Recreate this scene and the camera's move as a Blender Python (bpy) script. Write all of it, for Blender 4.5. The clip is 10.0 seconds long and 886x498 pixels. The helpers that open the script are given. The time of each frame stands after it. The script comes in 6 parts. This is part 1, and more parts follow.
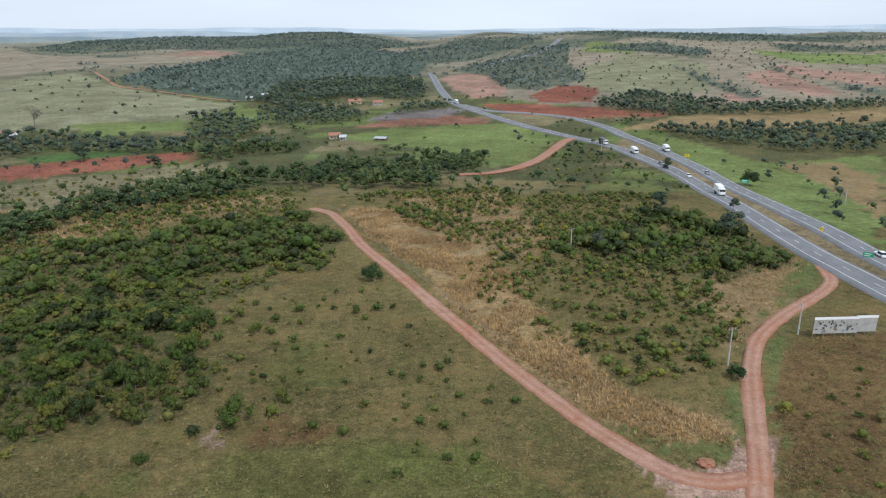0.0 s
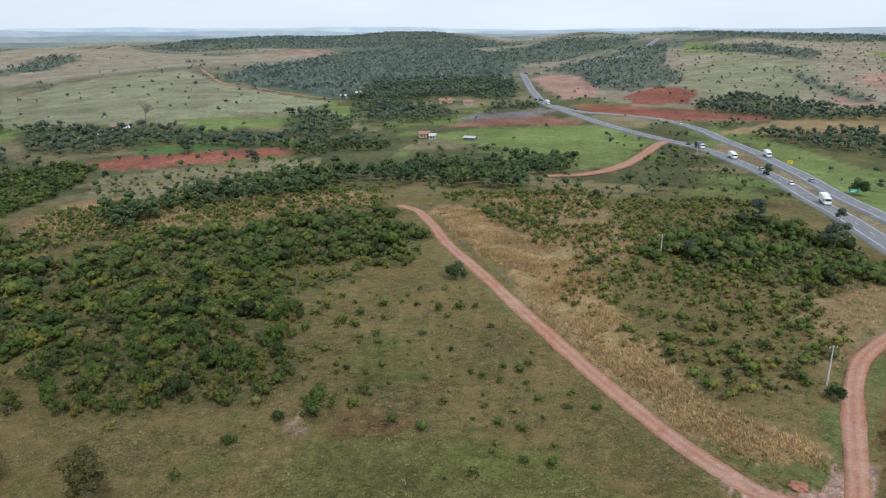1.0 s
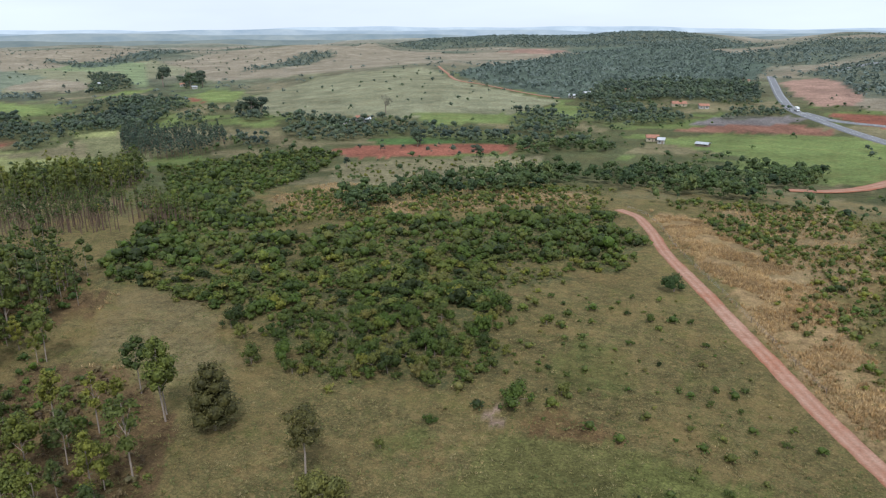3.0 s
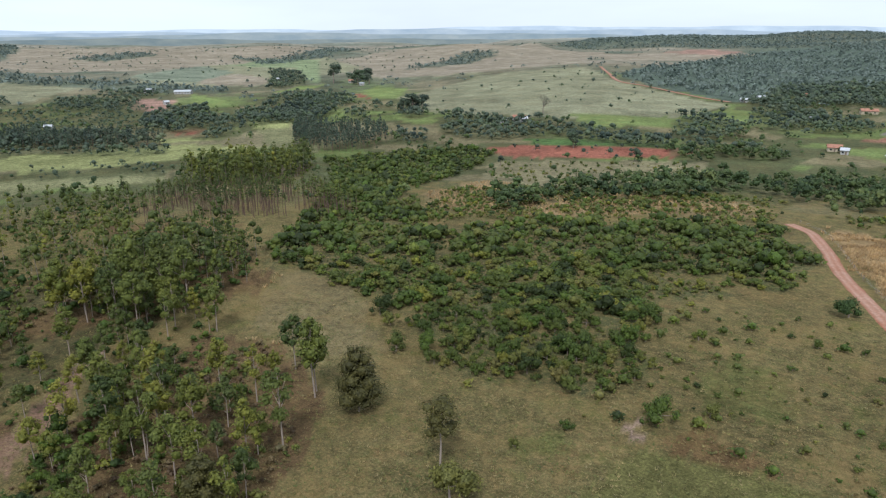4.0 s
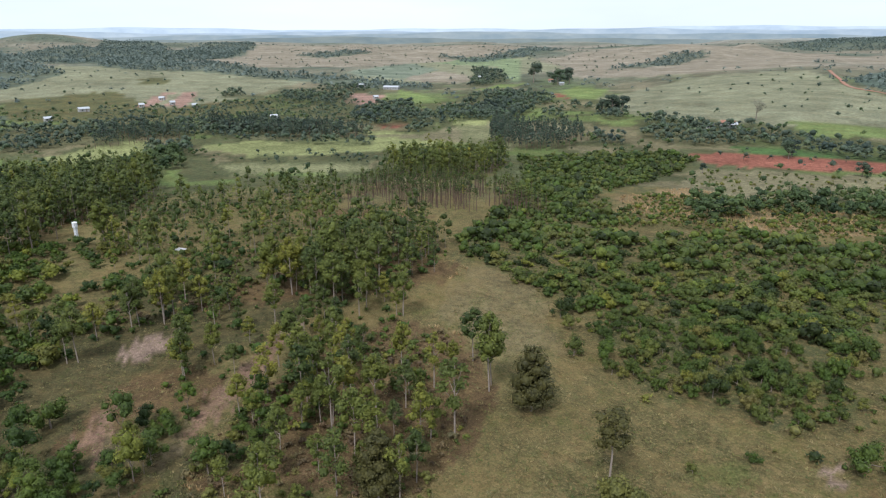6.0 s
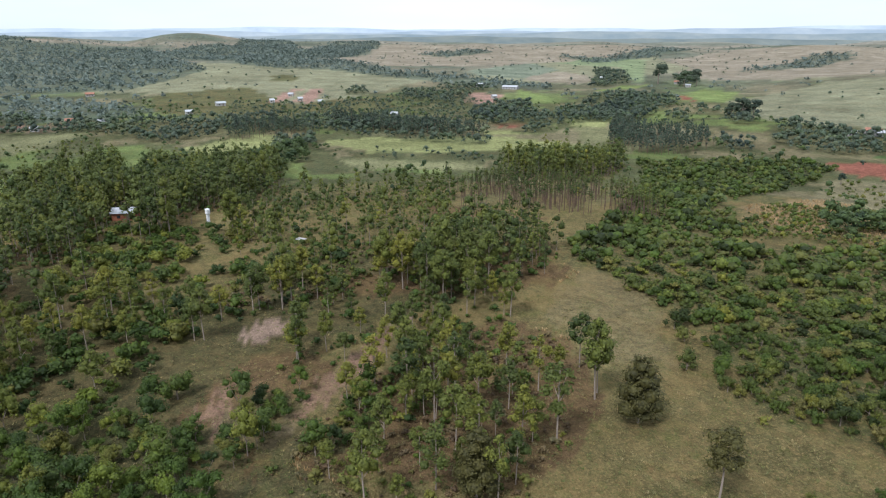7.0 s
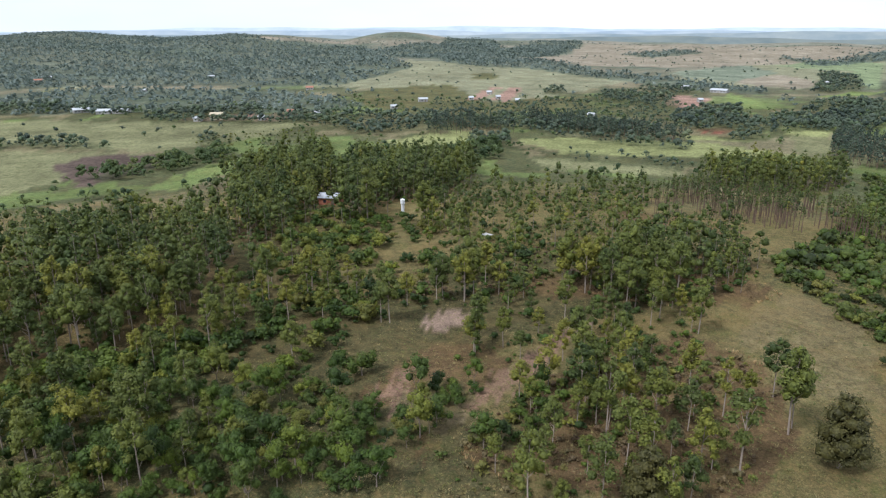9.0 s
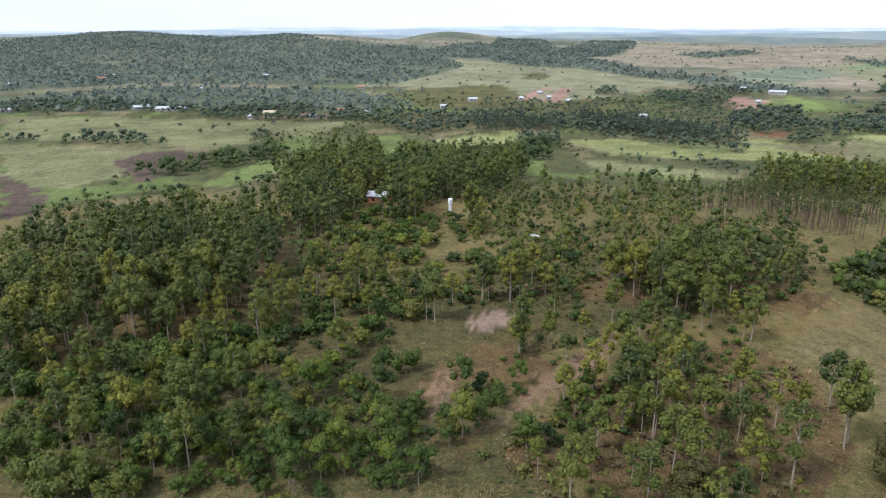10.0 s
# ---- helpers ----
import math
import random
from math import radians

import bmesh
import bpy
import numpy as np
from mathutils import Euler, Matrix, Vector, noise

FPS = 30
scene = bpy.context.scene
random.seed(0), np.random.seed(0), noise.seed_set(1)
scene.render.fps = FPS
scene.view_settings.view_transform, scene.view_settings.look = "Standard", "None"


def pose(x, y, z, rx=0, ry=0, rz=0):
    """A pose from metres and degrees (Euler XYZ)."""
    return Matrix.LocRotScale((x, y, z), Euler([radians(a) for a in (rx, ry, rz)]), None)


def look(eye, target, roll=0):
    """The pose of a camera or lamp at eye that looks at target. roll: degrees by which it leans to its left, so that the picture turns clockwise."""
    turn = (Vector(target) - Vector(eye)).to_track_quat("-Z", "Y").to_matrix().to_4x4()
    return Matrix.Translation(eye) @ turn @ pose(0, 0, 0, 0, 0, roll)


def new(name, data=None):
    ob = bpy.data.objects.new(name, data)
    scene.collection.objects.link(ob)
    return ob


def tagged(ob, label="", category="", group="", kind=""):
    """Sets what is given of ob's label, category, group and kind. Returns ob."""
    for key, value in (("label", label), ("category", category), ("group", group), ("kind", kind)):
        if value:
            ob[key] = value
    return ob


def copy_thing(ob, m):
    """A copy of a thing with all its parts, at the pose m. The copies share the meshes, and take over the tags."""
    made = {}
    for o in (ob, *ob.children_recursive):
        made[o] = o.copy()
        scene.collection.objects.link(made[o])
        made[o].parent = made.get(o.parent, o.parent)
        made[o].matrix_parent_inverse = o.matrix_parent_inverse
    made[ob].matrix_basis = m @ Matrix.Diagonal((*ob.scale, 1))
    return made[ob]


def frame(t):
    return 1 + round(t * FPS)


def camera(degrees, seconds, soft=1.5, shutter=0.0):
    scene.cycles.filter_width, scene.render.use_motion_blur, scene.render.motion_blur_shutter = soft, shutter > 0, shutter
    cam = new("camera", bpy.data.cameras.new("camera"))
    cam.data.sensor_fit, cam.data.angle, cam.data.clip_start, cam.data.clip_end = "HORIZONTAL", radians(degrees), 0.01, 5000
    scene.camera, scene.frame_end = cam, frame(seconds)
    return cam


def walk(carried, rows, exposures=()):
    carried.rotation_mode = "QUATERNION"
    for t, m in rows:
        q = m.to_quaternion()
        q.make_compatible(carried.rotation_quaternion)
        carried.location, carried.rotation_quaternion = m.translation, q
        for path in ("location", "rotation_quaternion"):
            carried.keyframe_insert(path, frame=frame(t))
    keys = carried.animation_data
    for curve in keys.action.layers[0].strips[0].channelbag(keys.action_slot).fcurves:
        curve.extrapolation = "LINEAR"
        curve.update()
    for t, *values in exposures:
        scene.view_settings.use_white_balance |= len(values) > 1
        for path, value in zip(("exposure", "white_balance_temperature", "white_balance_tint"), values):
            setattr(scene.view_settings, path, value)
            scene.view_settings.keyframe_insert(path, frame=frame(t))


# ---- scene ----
import itertools

cam = camera(64.7, 10.0, soft=1.2)
EYE = 58.0
# pan of the hovering camera: seconds, degrees to the left
PAN = [(0, 0), (0.1, 1.58), (0.2, 3.35), (0.4, 7.1), (0.5, 7.23), (1.0, 7.27), (1.1, 7.3), (1.5, 12.34), (1.9, 19.7), (2.0, 19.97), (2.2, 20.02),
       (3.3, 29.02), (3.5, 31.5), (4.0, 38.14), (4.3, 42.64), (4.5, 44.73), (4.8, 47.8), (5.0, 47.9), (5.5, 47.9), (5.6, 48.0), (6.0, 54.01),
       (6.2, 57.52), (7.3, 64.45), (7.5, 65.17), (8.0, 66.75), (8.5, 73.01), (9.0, 79.28), (9.4, 83.15), (9.5, 83.25), (10.0, 83.29)]
walk(cam, [(t, pose(0, 0, EYE, 90 - 17.73, 0, a) @ pose(0, 0, 0, 0, 0, -0.2)) for t, a in PAN], exposures=[(0, 0.31, 5850, 11), (3.5, 0.46, 5800, 12), (6, 0.58, 5800, 13), (10, 0.72, 5800, 14)])

# ---- light ----
SUN_UP, SUN_WAY = radians(52), radians(150)
world = bpy.data.worlds.new("sky")
scene.world = world
world.use_nodes = True
wn, wl = world.node_tree.nodes, world.node_tree.links
sky = wn.new("ShaderNodeTexSky")
sky.sky_type, sky.sun_disc, sky.sun_elevation, sky.sun_rotation = "NISHITA", False, SUN_UP, SUN_WAY
sky.air_density, sky.dust_density, sky.ozone_density = 1.0, 2.5, 1.0
# thin bright cloud cover over the blue
wco = wn.new("ShaderNodeTexCoord")
wmap = wn.new("ShaderNodeMapping")
wmap.inputs["Scale"].default_value = (1.2, 1.2, 6.0)
wnoise = wn.new("ShaderNodeTexNoise")
wnoise.inputs["Scale"].default_value, wnoise.inputs["Detail"].default_value = 1.3, 5
wramp = wn.new("ShaderNodeValToRGB")
wramp.color_ramp.elements[0].position, wramp.color_ramp.elements[1].position = 0.3, 0.62
wramp.color_ramp.elements[0].color = (0.8, 0.8, 0.8, 1)
wmix = wn.new("ShaderNodeMixRGB")
wmix.inputs["Color2"].default_value = (10.3, 11.0, 11.4, 1)
wl.new(wco.outputs["Generated"], wmap.inputs["Vector"])
wl.new(wmap.outputs["Vector"], wnoise.inputs["Vector"])
wl.new(wnoise.outputs["Fac"], wramp.inputs["Fac"])
wl.new(wramp.outputs["Color"], wmix.inputs["Fac"])
wl.new(sky.outputs["Color"], wmix.inputs["Color1"])
wl.new(wmix.outputs["Color"], wn["Background"].inputs["Color"])
wn["Background"].inputs["Strength"].default_value = 0.067
sun = new("sun", bpy.data.lights.new("sun", "SUN"))
sun.data.energy, sun.data.angle, sun.data.color = 2.3, radians(12), (1.0, 0.97, 0.92)
sun.matrix_world = look((0, 0, 0), (-math.sin(SUN_WAY) * math.cos(SUN_UP), -math.cos(SUN_WAY) * math.cos(SUN_UP), -math.sin(SUN_UP)))

# ---- terrain begin ----
# hills: azimuth to the left, its half width, distance, half depth, height of the crest
HILLS = [(-16, 16, 2100, 800, 37), (-32, 10, 2300, 700, 33), (-4, 5, 2500, 600, 33), (9, 8, 2700, 750, 27), (20, 8, 2500, 650, 20),
         (27, 9, 1000, 320, 3), (19, 6, 1050, 280, -6), (35, 6, 1850, 350, 8), (50, 14, 1950, 420, -1), (31, 1.6, 1900, 200, 15),
         (82, 7, 1200, 320, 3), (72, 9, 1200, 280, -3), (60, 6, 1150, 240, -9), (72, 8, 2500, 350, 8), (83, 4, 2600, 350, 34),
         (95, 8, 2500, 600, 31), (108, 10, 2600, 650, 34), (122, 12, 2500, 600, 35)]


def terrain(x, y):
    """Height of the land in metres, for arrays of places."""
    x, y = np.asarray(x, float), np.asarray(y, float)
    r = np.hypot(x, y) + 1e-6
    az = np.degrees(np.arctan2(-x, y))
    z = np.interp(r, [0, 190, 260, 340, 480, 800, 1200, 2000, 2700, 4700], [0, 0, -3.5, -10, -14, -15, -13, -6, -9, 0])
    peak = np.full_like(z, -1e3)
    for a, wa, d, wd, top in HILLS:
        g = np.exp(-0.5 * ((az - a) / wa) ** 2 * 1.6 - 0.5 * ((r - d) / wd) ** 2 * 1.6)
        base = np.interp(d, [800, 1200, 2000, 2700], [-15, -13, -6, -9])
        lift = (top - base) * g
        peak = np.maximum(peak, lift)
    z = z + np.maximum(peak, 0)
    far = np.clip((r - 300) / 900, 0, 1)
    z = z + far * 3.0 * np.sin(x / 137 + 1.3 * np.sin(y / 211)) * np.sin(y / 173 + 0.7) + 0.35 * np.sin(x / 19 + 0.6) * np.sin(y / 23) * np.clip(r / 60, 0, 1)
    z = z + np.clip((r - 1250) / 900, 0, 1) * 7.0 * np.sin(x / 163 + 1.7 * np.sin(y / 290)) * np.sin(y / 141 + 1.1 * np.sin(x / 233))
    z = z + far * 1.5 * np.sin(x / 61 + 2) * np.sin(y / 47)
    return z
# ---- terrain end ----
# ---- plan begin ----
# land cover by name: cover, outline in metres
COVER = {
    "median": ("median", [(101.1, 135.1), (99.1, 161.3), (100.9, 212.4), (106, 276), (108, 360), (100, 417), (121, 458), (126, 373), (121, 285), (117, 227), (115.0, 189.7), (113.7, 154.1)]),
    "pasture_hill": ("pasture", [(-493, 557), (-558, 790), (-463, 904), (-319, 731), (-191, 663), (-196, 504), (-277, 483), (-337, 468), (-396, 475)]),
    "pasture_foot": ("green", [(-269, 507), (-205, 527), (-187, 494), (-225, 459)]),
    "pasture_foot_b": ("green", [(-258, 507), (-198, 545), (-185, 641), (-128, 610), (-126, 556), (-170, 489)]),
    "hill_back": ("pasture_dry", [(-1037, 955), (-1279, 1455), (-984, 1571), (-753, 1585), (-520, 995), (-622, 799), (-730, 755)]),
    "hill_back_b": ("pasture_dry", [(-2086, 791), (-2225, 1270), (-1432, 1289), (-1134, 988), (-1046, 659), (-1101, 431)]),
    "hill_back_c": ("pasture", [(-1165, 811), (-1192, 1106), (-866, 883), (-751, 594), (-794, 498), (-892, 488)]),
    "pasture_left": ("pasture", [(-903, -9), (-1090, 83), (-1273, 177), (-1185, 289), (-873, 426), (-722, 270), (-661, 179), (-760, 93)]),
    "pasture_left_dark": ("scrubland", [(-789, 59), (-826, 168), (-661, 168), (-707, 289), (-593, 248), (-579, 118), (-651, 48)]),
    "yard": ("pinksoil", [(-691, 180), (-810, 236), (-807, 248), (-660, 190)]),
    "yard_b": ("pinksoil", [(-693, 155), (-810, 212), (-801, 219), (-678, 163)]),
    "forest_hill_b": ("forestfloor", [(-385, 840), (-494, 1659), (-213, 1924), (-23, 1297), (-50, 755), (-163, 783), (-198, 686), (-313, 759)]),
    "pasture_top": ("pasture_dry", [(-769, 1476), (-613, 1631), (-402, 1653), (-426, 1505), (-527, 1156)]),
    "soil_top": ("pinksoil", [(-641, 1637), (-569, 1732), (-458, 1669), (-490, 1560)]),
    "slope_right": ("pasture_dry", [(30, 808), (222, 1312), (399, 1624), (976, 1605), (421, 675), (260, 632), (141, 641), (80, 686)]),
    "slope_right_green": ("pasture", [(170, 1000), (318, 1248), (408, 1117), (298, 789), (189, 708), (165, 781)]),
    "slope_right_green_b": ("green", [(317, 1590), (396, 1515), (336, 1244), (256, 1328)]),
    "slope_right_green_c": ("green", [(585, 1374), (818, 1336), (710, 1156), (558, 1103)]),
    "plough_a": ("pinksoil", [(-4, 971), (39, 1051), (88, 920), (63, 741), (27, 716)]),
    "plough_b": ("redsoil", [(90, 750), (144, 843), (173, 791), (149, 691), (95, 678)]),
    "plough_c": ("pinksoil", [(390, 942), (471, 1023), (427, 763), (381, 720), (377, 859)]),
    "plough_d": ("pinksoil", [(484, 1070), (605, 981), (501, 807), (470, 939)]),
    "plough_e": ("pinksoil", [(294, 761), (344, 781), (300, 666), (275, 682)]),
    "red_field": ("redsoil", [(31, 677), (199, 628), (187, 568), (102, 563), (56, 604)]),
    "pale_slope": ("drygrass", [(122, 493), (191, 572), (311, 633), (427, 684), (342, 543), (239, 498), (179, 487)]),
    "brown_field": ("greyfield", [(-64, 558), (-41, 618), (9, 635), (23, 617), (-1, 585), (-42, 562)]),
    "brown_field_b": ("brownfield", [(-75, 512), (-42, 562), (8, 590), (41, 561), (33, 537), (-10, 533), (-52, 522)]),
    "green_field": ("green", [(-73, 469), (-35, 521), (42, 541), (71, 487), (66, 428), (40, 354), (16, 336), (-15, 416)]),
    "right_green": ("green", [(134, 453), (182, 473), (249, 390), (118.8, 178.2), (118.2, 214.7), (120, 282)]),
    "right_bare": ("drygrass", [(175, 359), (212, 362), (196, 302), (147, 223), (164, 284)]),
    "right_dark": ("scrubland", [(153, 491), (215, 488), (323, 512), (253, 396), (166, 358)]),
    "red_strip": ("redsoil", [(-235, 344), (-222, 367), (-144, 421), (-127, 411), (-133, 379), (-169, 346), (-203, 318)]),
    "red_strip_b": ("redsoil", [(-231, 360), (-201, 372), (-186, 379), (-147, 398), (-136, 404), (-132, 373), (-175, 354), (-210, 327)]),
    "crop_strip": ("crop", [(-239, 388), (-203, 415), (-172, 417), (-144, 421), (-144, 401), (-188, 384), (-222, 374)]),
    "below_red": ("meadow_dry", [(-203, 306), (-164, 336), (-118, 375), (-102, 335), (-120, 279), (-143, 241), (-169, 237)]),
    "bush_dry_a": ("drygrass", [(-170, 205), (-169, 246), (-128, 242), (-101, 264), (-64, 262), (-54.3, 239.0), (-85.3, 219.0), (-109.5, 191.5), (-145.8, 184.5)]),
    "road_dry": ("straw", [(-36.4, 238.1), (-25.3, 209.9), (-12.7, 177.8), (-3.2, 155.0), (6.4, 131.5), (13.7, 112.9), (19.8, 100.8), (25.4, 93.3), (33.7, 87.1), (40.5, 85.9), (43.7, 94.0), (35.8, 99.3), (28.5, 107.0), (24.9, 119.0), (20.3, 131.9), (18.0, 154.2), (8.6, 180.1), (-4.1, 206.7), (-20.1, 233.1)]),
    "right_brown": ("browngrass", [(59.8, 113.2), (72.2, 122.5), (86.6, 125.2), (56.7, 75.6), (45.1, 77.0), (49.5, 91.5)]),
    "tan_a": ("drygrass", [(-18, 259), (21, 267), (31.5, 190.6), (22.6, 170.1), (7.9, 166.3), (-3.9, 192.0)]),
    "tan_b": ("drygrass", [(64.8, 162.2), (92.9, 177.3), (87.9, 158.3), (69.7, 133.7), (53.1, 118.0), (53.4, 133.9)]),
    "junction": ("roaddirt", [(26.7, 85.3), (34.0, 80.9), (39.4, 82.9), (44.5, 90.1), (47.8, 91.6), (45.4, 83.1), (42.5, 73.6), (35.2, 70.5), (28.6, 75.8)]),
    "verge": ("verge", [(25.8, 95.2), (31.7, 85.9), (40.5, 83.8), (49.4, 101.5), (52.3, 113.5), (46.2, 101.6), (42.2, 90.1), (33.8, 87.3)]),
    "verge_b": ("verge", [(57.3, 113.3), (64.1, 122.6), (74.4, 133.6), (66.8, 122.6), (55.6, 105.1), (49.3, 85.8), (47.9, 87.2)]),
    "verge_c": ("verge", [(62.6, 130.8), (88.5, 154.3), (95.7, 166.8), (90.2, 171.7), (74.1, 143.3)]),
    "fresh_a": ("fresh", [(-14.7, 84.9), (-7.0, 88.4), (6.1, 86.9), (8.6, 79.6), (-1.9, 77.3), (-10.9, 78.6)]),
    "fresh_b": ("fresh", [(-34.0, 109.8), (-29.0, 123.8), (-19.5, 118.9), (-15.8, 106.0), (-24.6, 102.1)]),
    "brown_a": ("browngrass", [(-30.2, 92.0), (-21.4, 95.2), (-13.9, 90.6), (-18.4, 87.7), (-28.2, 87.6)]),
    "lush_a": ("lush", [(-32.6, 86.2), (-21.7, 87.6), (-12.2, 90.6), (6.0, 86.2), (14.5, 78.3), (14.2, 67.5), (-32.4, 68.2)]),
    "fresh_c": ("fresh", [(-47.4, 75.9), (-43.2, 82.3), (-39.3, 78.7), (-43.3, 72.6)]),
    "bare_patch": ("palesoil", [(-35.9, 89.3), (-35.0, 92.4), (-33.1, 91.7), (-31.4, 89.0), (-33.2, 87.9)]),
    "plain_field": ("hay", [(-443, 130), (-456, 201), (-438, 264), (-377, 312), (-345, 265), (-356, 200), (-374, 143)]),
    "plain_field_b": ("hay", [(-447, 46), (-487, 84), (-487, 119), (-407, 92), (-403, 65)]),
    "plain_red": ("redsoil", [(-462, 271), (-474, 291), (-474, 309), (-440, 283)]),
    "plain_field_c": ("meadow", [(-366, 120), (-321, 187), (-298, 168), (-329, 114)]),
    "plain_tan": ("meadow_dry", [(-504, 153), (-488, 210), (-404, 269), (-433, 353), (-365, 397), (-314, 282), (-408, 254), (-445, 169)]),
    "meadow_a": ("meadow", [(-649, -307), (-627, -207), (-581, -93), (-567, 6), (-499, -30), (-435, -91), (-484, -155), (-501, -240)]),
    "meadow_b": ("meadow", [(-485, -233), (-455, -146), (-428, -90), (-357, -108), (-315, -132), (-365, -178)]),
    "burnt": ("burnt", [(-397, -136), (-435, -127), (-427, -83), (-379, -77), (-342, -91), (-325, -102)]),
    "burnt_b": ("burnt", [(-362, -177), (-321, -142), (-281, -121), (-249, -117), (-249, -124)]),
    "meadow_c": ("green", [(-317, -73), (-366, -58), (-410, -35), (-378, -30), (-355, -39), (-298, -57)]),
    "village_soil": ("pinksoil", [(-600, -105), (-615, -79), (-622, -8), (-579, -16), (-580, -84)]),
    "grove_slope": ("slopegrass", [(-90.4, -32.8), (-218.2, -65.1), (-225.6, -20.3), (-211.8, 23.6), (-197.7, 63.3), (-151.0, 78.4), (-128.4, 74.1), (-125.0, 52.5), (-119.1, 33.6), (-99.1, 24.0), (-83.8, 25.2), (-72.5, 23.3)]),
    "mid_open": ("olive", [(-188.9, 6.9), (-206.5, 22.9), (-203.1, 57.6), (-188.2, 69.1), (-167.3, 59.9), (-160.9, 36.8), (-150.9, 15.9), (-141.6, 0.6), (-163.8, -2.5)]),
    "euc_floor": ("litter", [(-83.6, 18.7), (-101.4, 37.0), (-110.4, 54.3), (-115.4, 71.4), (-97.6, 77.1), (-79.0, 68.5), (-69.0, 56.8), (-64.8, 42.9), (-71.4, 31.5), (-78.2, 22.0)]),
    "euc_floor_b": ("litter", [(-144.2, 33.4), (-138.6, 53.7), (-132.5, 70.2), (-125.6, 92.2), (-132.6, 102.7), (-154.2, 96.0), (-154.9, 72.7), (-153.7, 48.9)]),
    "dome_grass": ("drygrass_pale", [(-110.6, 78.2), (-124.8, 93.2), (-132.7, 110.2), (-127.6, 117.4), (-112.4, 110.8), (-92.0, 94.4), (-79.7, 85.1), (-89.3, 80.0)]),
    "shed_clear": ("redsoil", [(-289, -10), (-296, 0), (-246.3, -0.4), (-259, -9)]),
    "shed_clear_b": ("redsoil", [(-339, 35), (-338, 49), (-303, 43), (-304, 34)]),
    "scar_a": ("palesoil", [(-132.9, 20.4), (-134.0, 26.0), (-131.7, 31.0), (-127.1, 29.4), (-127.0, 21.2)]),
    "scar_b": ("palesoil", [(-124.7, 47.1), (-126.2, 53.2), (-121.3, 52.1), (-120.5, 47.4)]),
    "scar_f": ("litter", [(-104.9, 5.9), (-119.7, 20.0), (-120.4, 29.0), (-109.6, 32.7), (-85.0, 14.0), (-78.5, 7.6), (-87.0, 4.5)]),
    "scar_g": ("scarsoil", [(-121.9, 45.7), (-120.0, 48.6), (-110.2, 41.8), (-103.1, 34.5), (-98.4, 28.8), (-94.7, 24.4), (-92.0, 20.4), (-87.5, 16.9), (-89.0, 15.3), (-95.9, 20.5), (-101.3, 25.7), (-106.8, 30.5), (-110.6, 36.4), (-114.9, 41.5)]),
    "scar_h": ("scarsoil", [(-113.6, 13.4), (-110.5, 15.1), (-102.1, 12.3), (-93.9, 10.0), (-95.1, 8.7), (-103.5, 10.8)]),
    "scar_d": ("scarsoil", [(-101.7, 4.2), (-104.4, 8.6), (-108.4, 13.4), (-112.4, 15.6), (-108.5, 15.5), (-102.8, 13.1), (-93.0, 10.9), (-93.5, 9.2), (-101.7, 10.7), (-101.6, 7.8), (-99.7, 4.8)]),
    "row_floor": ("litter", [(-232, 102), (-182.7, 128.3), (-172.5, 119.2), (-204.8, 98.1)]),
    "meadow_a2": ("green", [(-411, 455), (-363, 453), (-334, 416), (-355, 411), (-394, 433)]),
    "meadow_b2": ("green", [(-500, 455), (-476, 459), (-418, 436), (-405, 400), (-448, 410)]),
    "field_farm": ("green", [(-604, 612), (-631, 669), (-574, 657), (-490, 553), (-509, 534)]),
    "field_farm_b": ("green", [(-657, 515), (-712, 615), (-702, 645), (-672, 596)]),
    "track_soil": ("redsoil", [(-610, 603), (-504, 528), (-499, 515), (-558, 556)]),
    "clearing_sheds": ("pinksoil", [(-697, 356), (-714, 392), (-659, 406), (-594, 348), (-610, 331)]),
    "field_sheds": ("green", [(-714, 453), (-651, 449), (-603, 427), (-588, 394), (-646, 409)]),
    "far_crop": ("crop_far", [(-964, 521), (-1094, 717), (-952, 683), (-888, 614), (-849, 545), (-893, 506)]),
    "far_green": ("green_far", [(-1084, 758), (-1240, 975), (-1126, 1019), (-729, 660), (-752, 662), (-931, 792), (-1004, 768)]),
    "far_brown": ("pasture_dry", [(-846, 548), (-924, 669), (-800, 645), (-756, 566), (-802, 548)]),
    "far_pink": ("pasture_dry", [(-1296, 416), (-2084, 898), (-1838, 1048), (-1382, 1020), (-1312, 829), (-1429, 680), (-1164, 436)]),
    "hill_patch": ("scrubland", [(-938, 217), (-987, 247), (-954, 258), (-897, 240), (-896, 210)]),
    "valley_tan": ("meadow_dry", [(-552, 162), (-520, 198), (-483, 184), (-495, 156)]),
    "valley_yellow": ("hay", [(-473, 350), (-450, 375), (-409, 341), (-435, 325)]),
    "belt_meadow": ("meadow", [(-428, 330), (-417, 347), (-356, 308), (-322, 310), (-309, 270), (-370, 283)]),
}
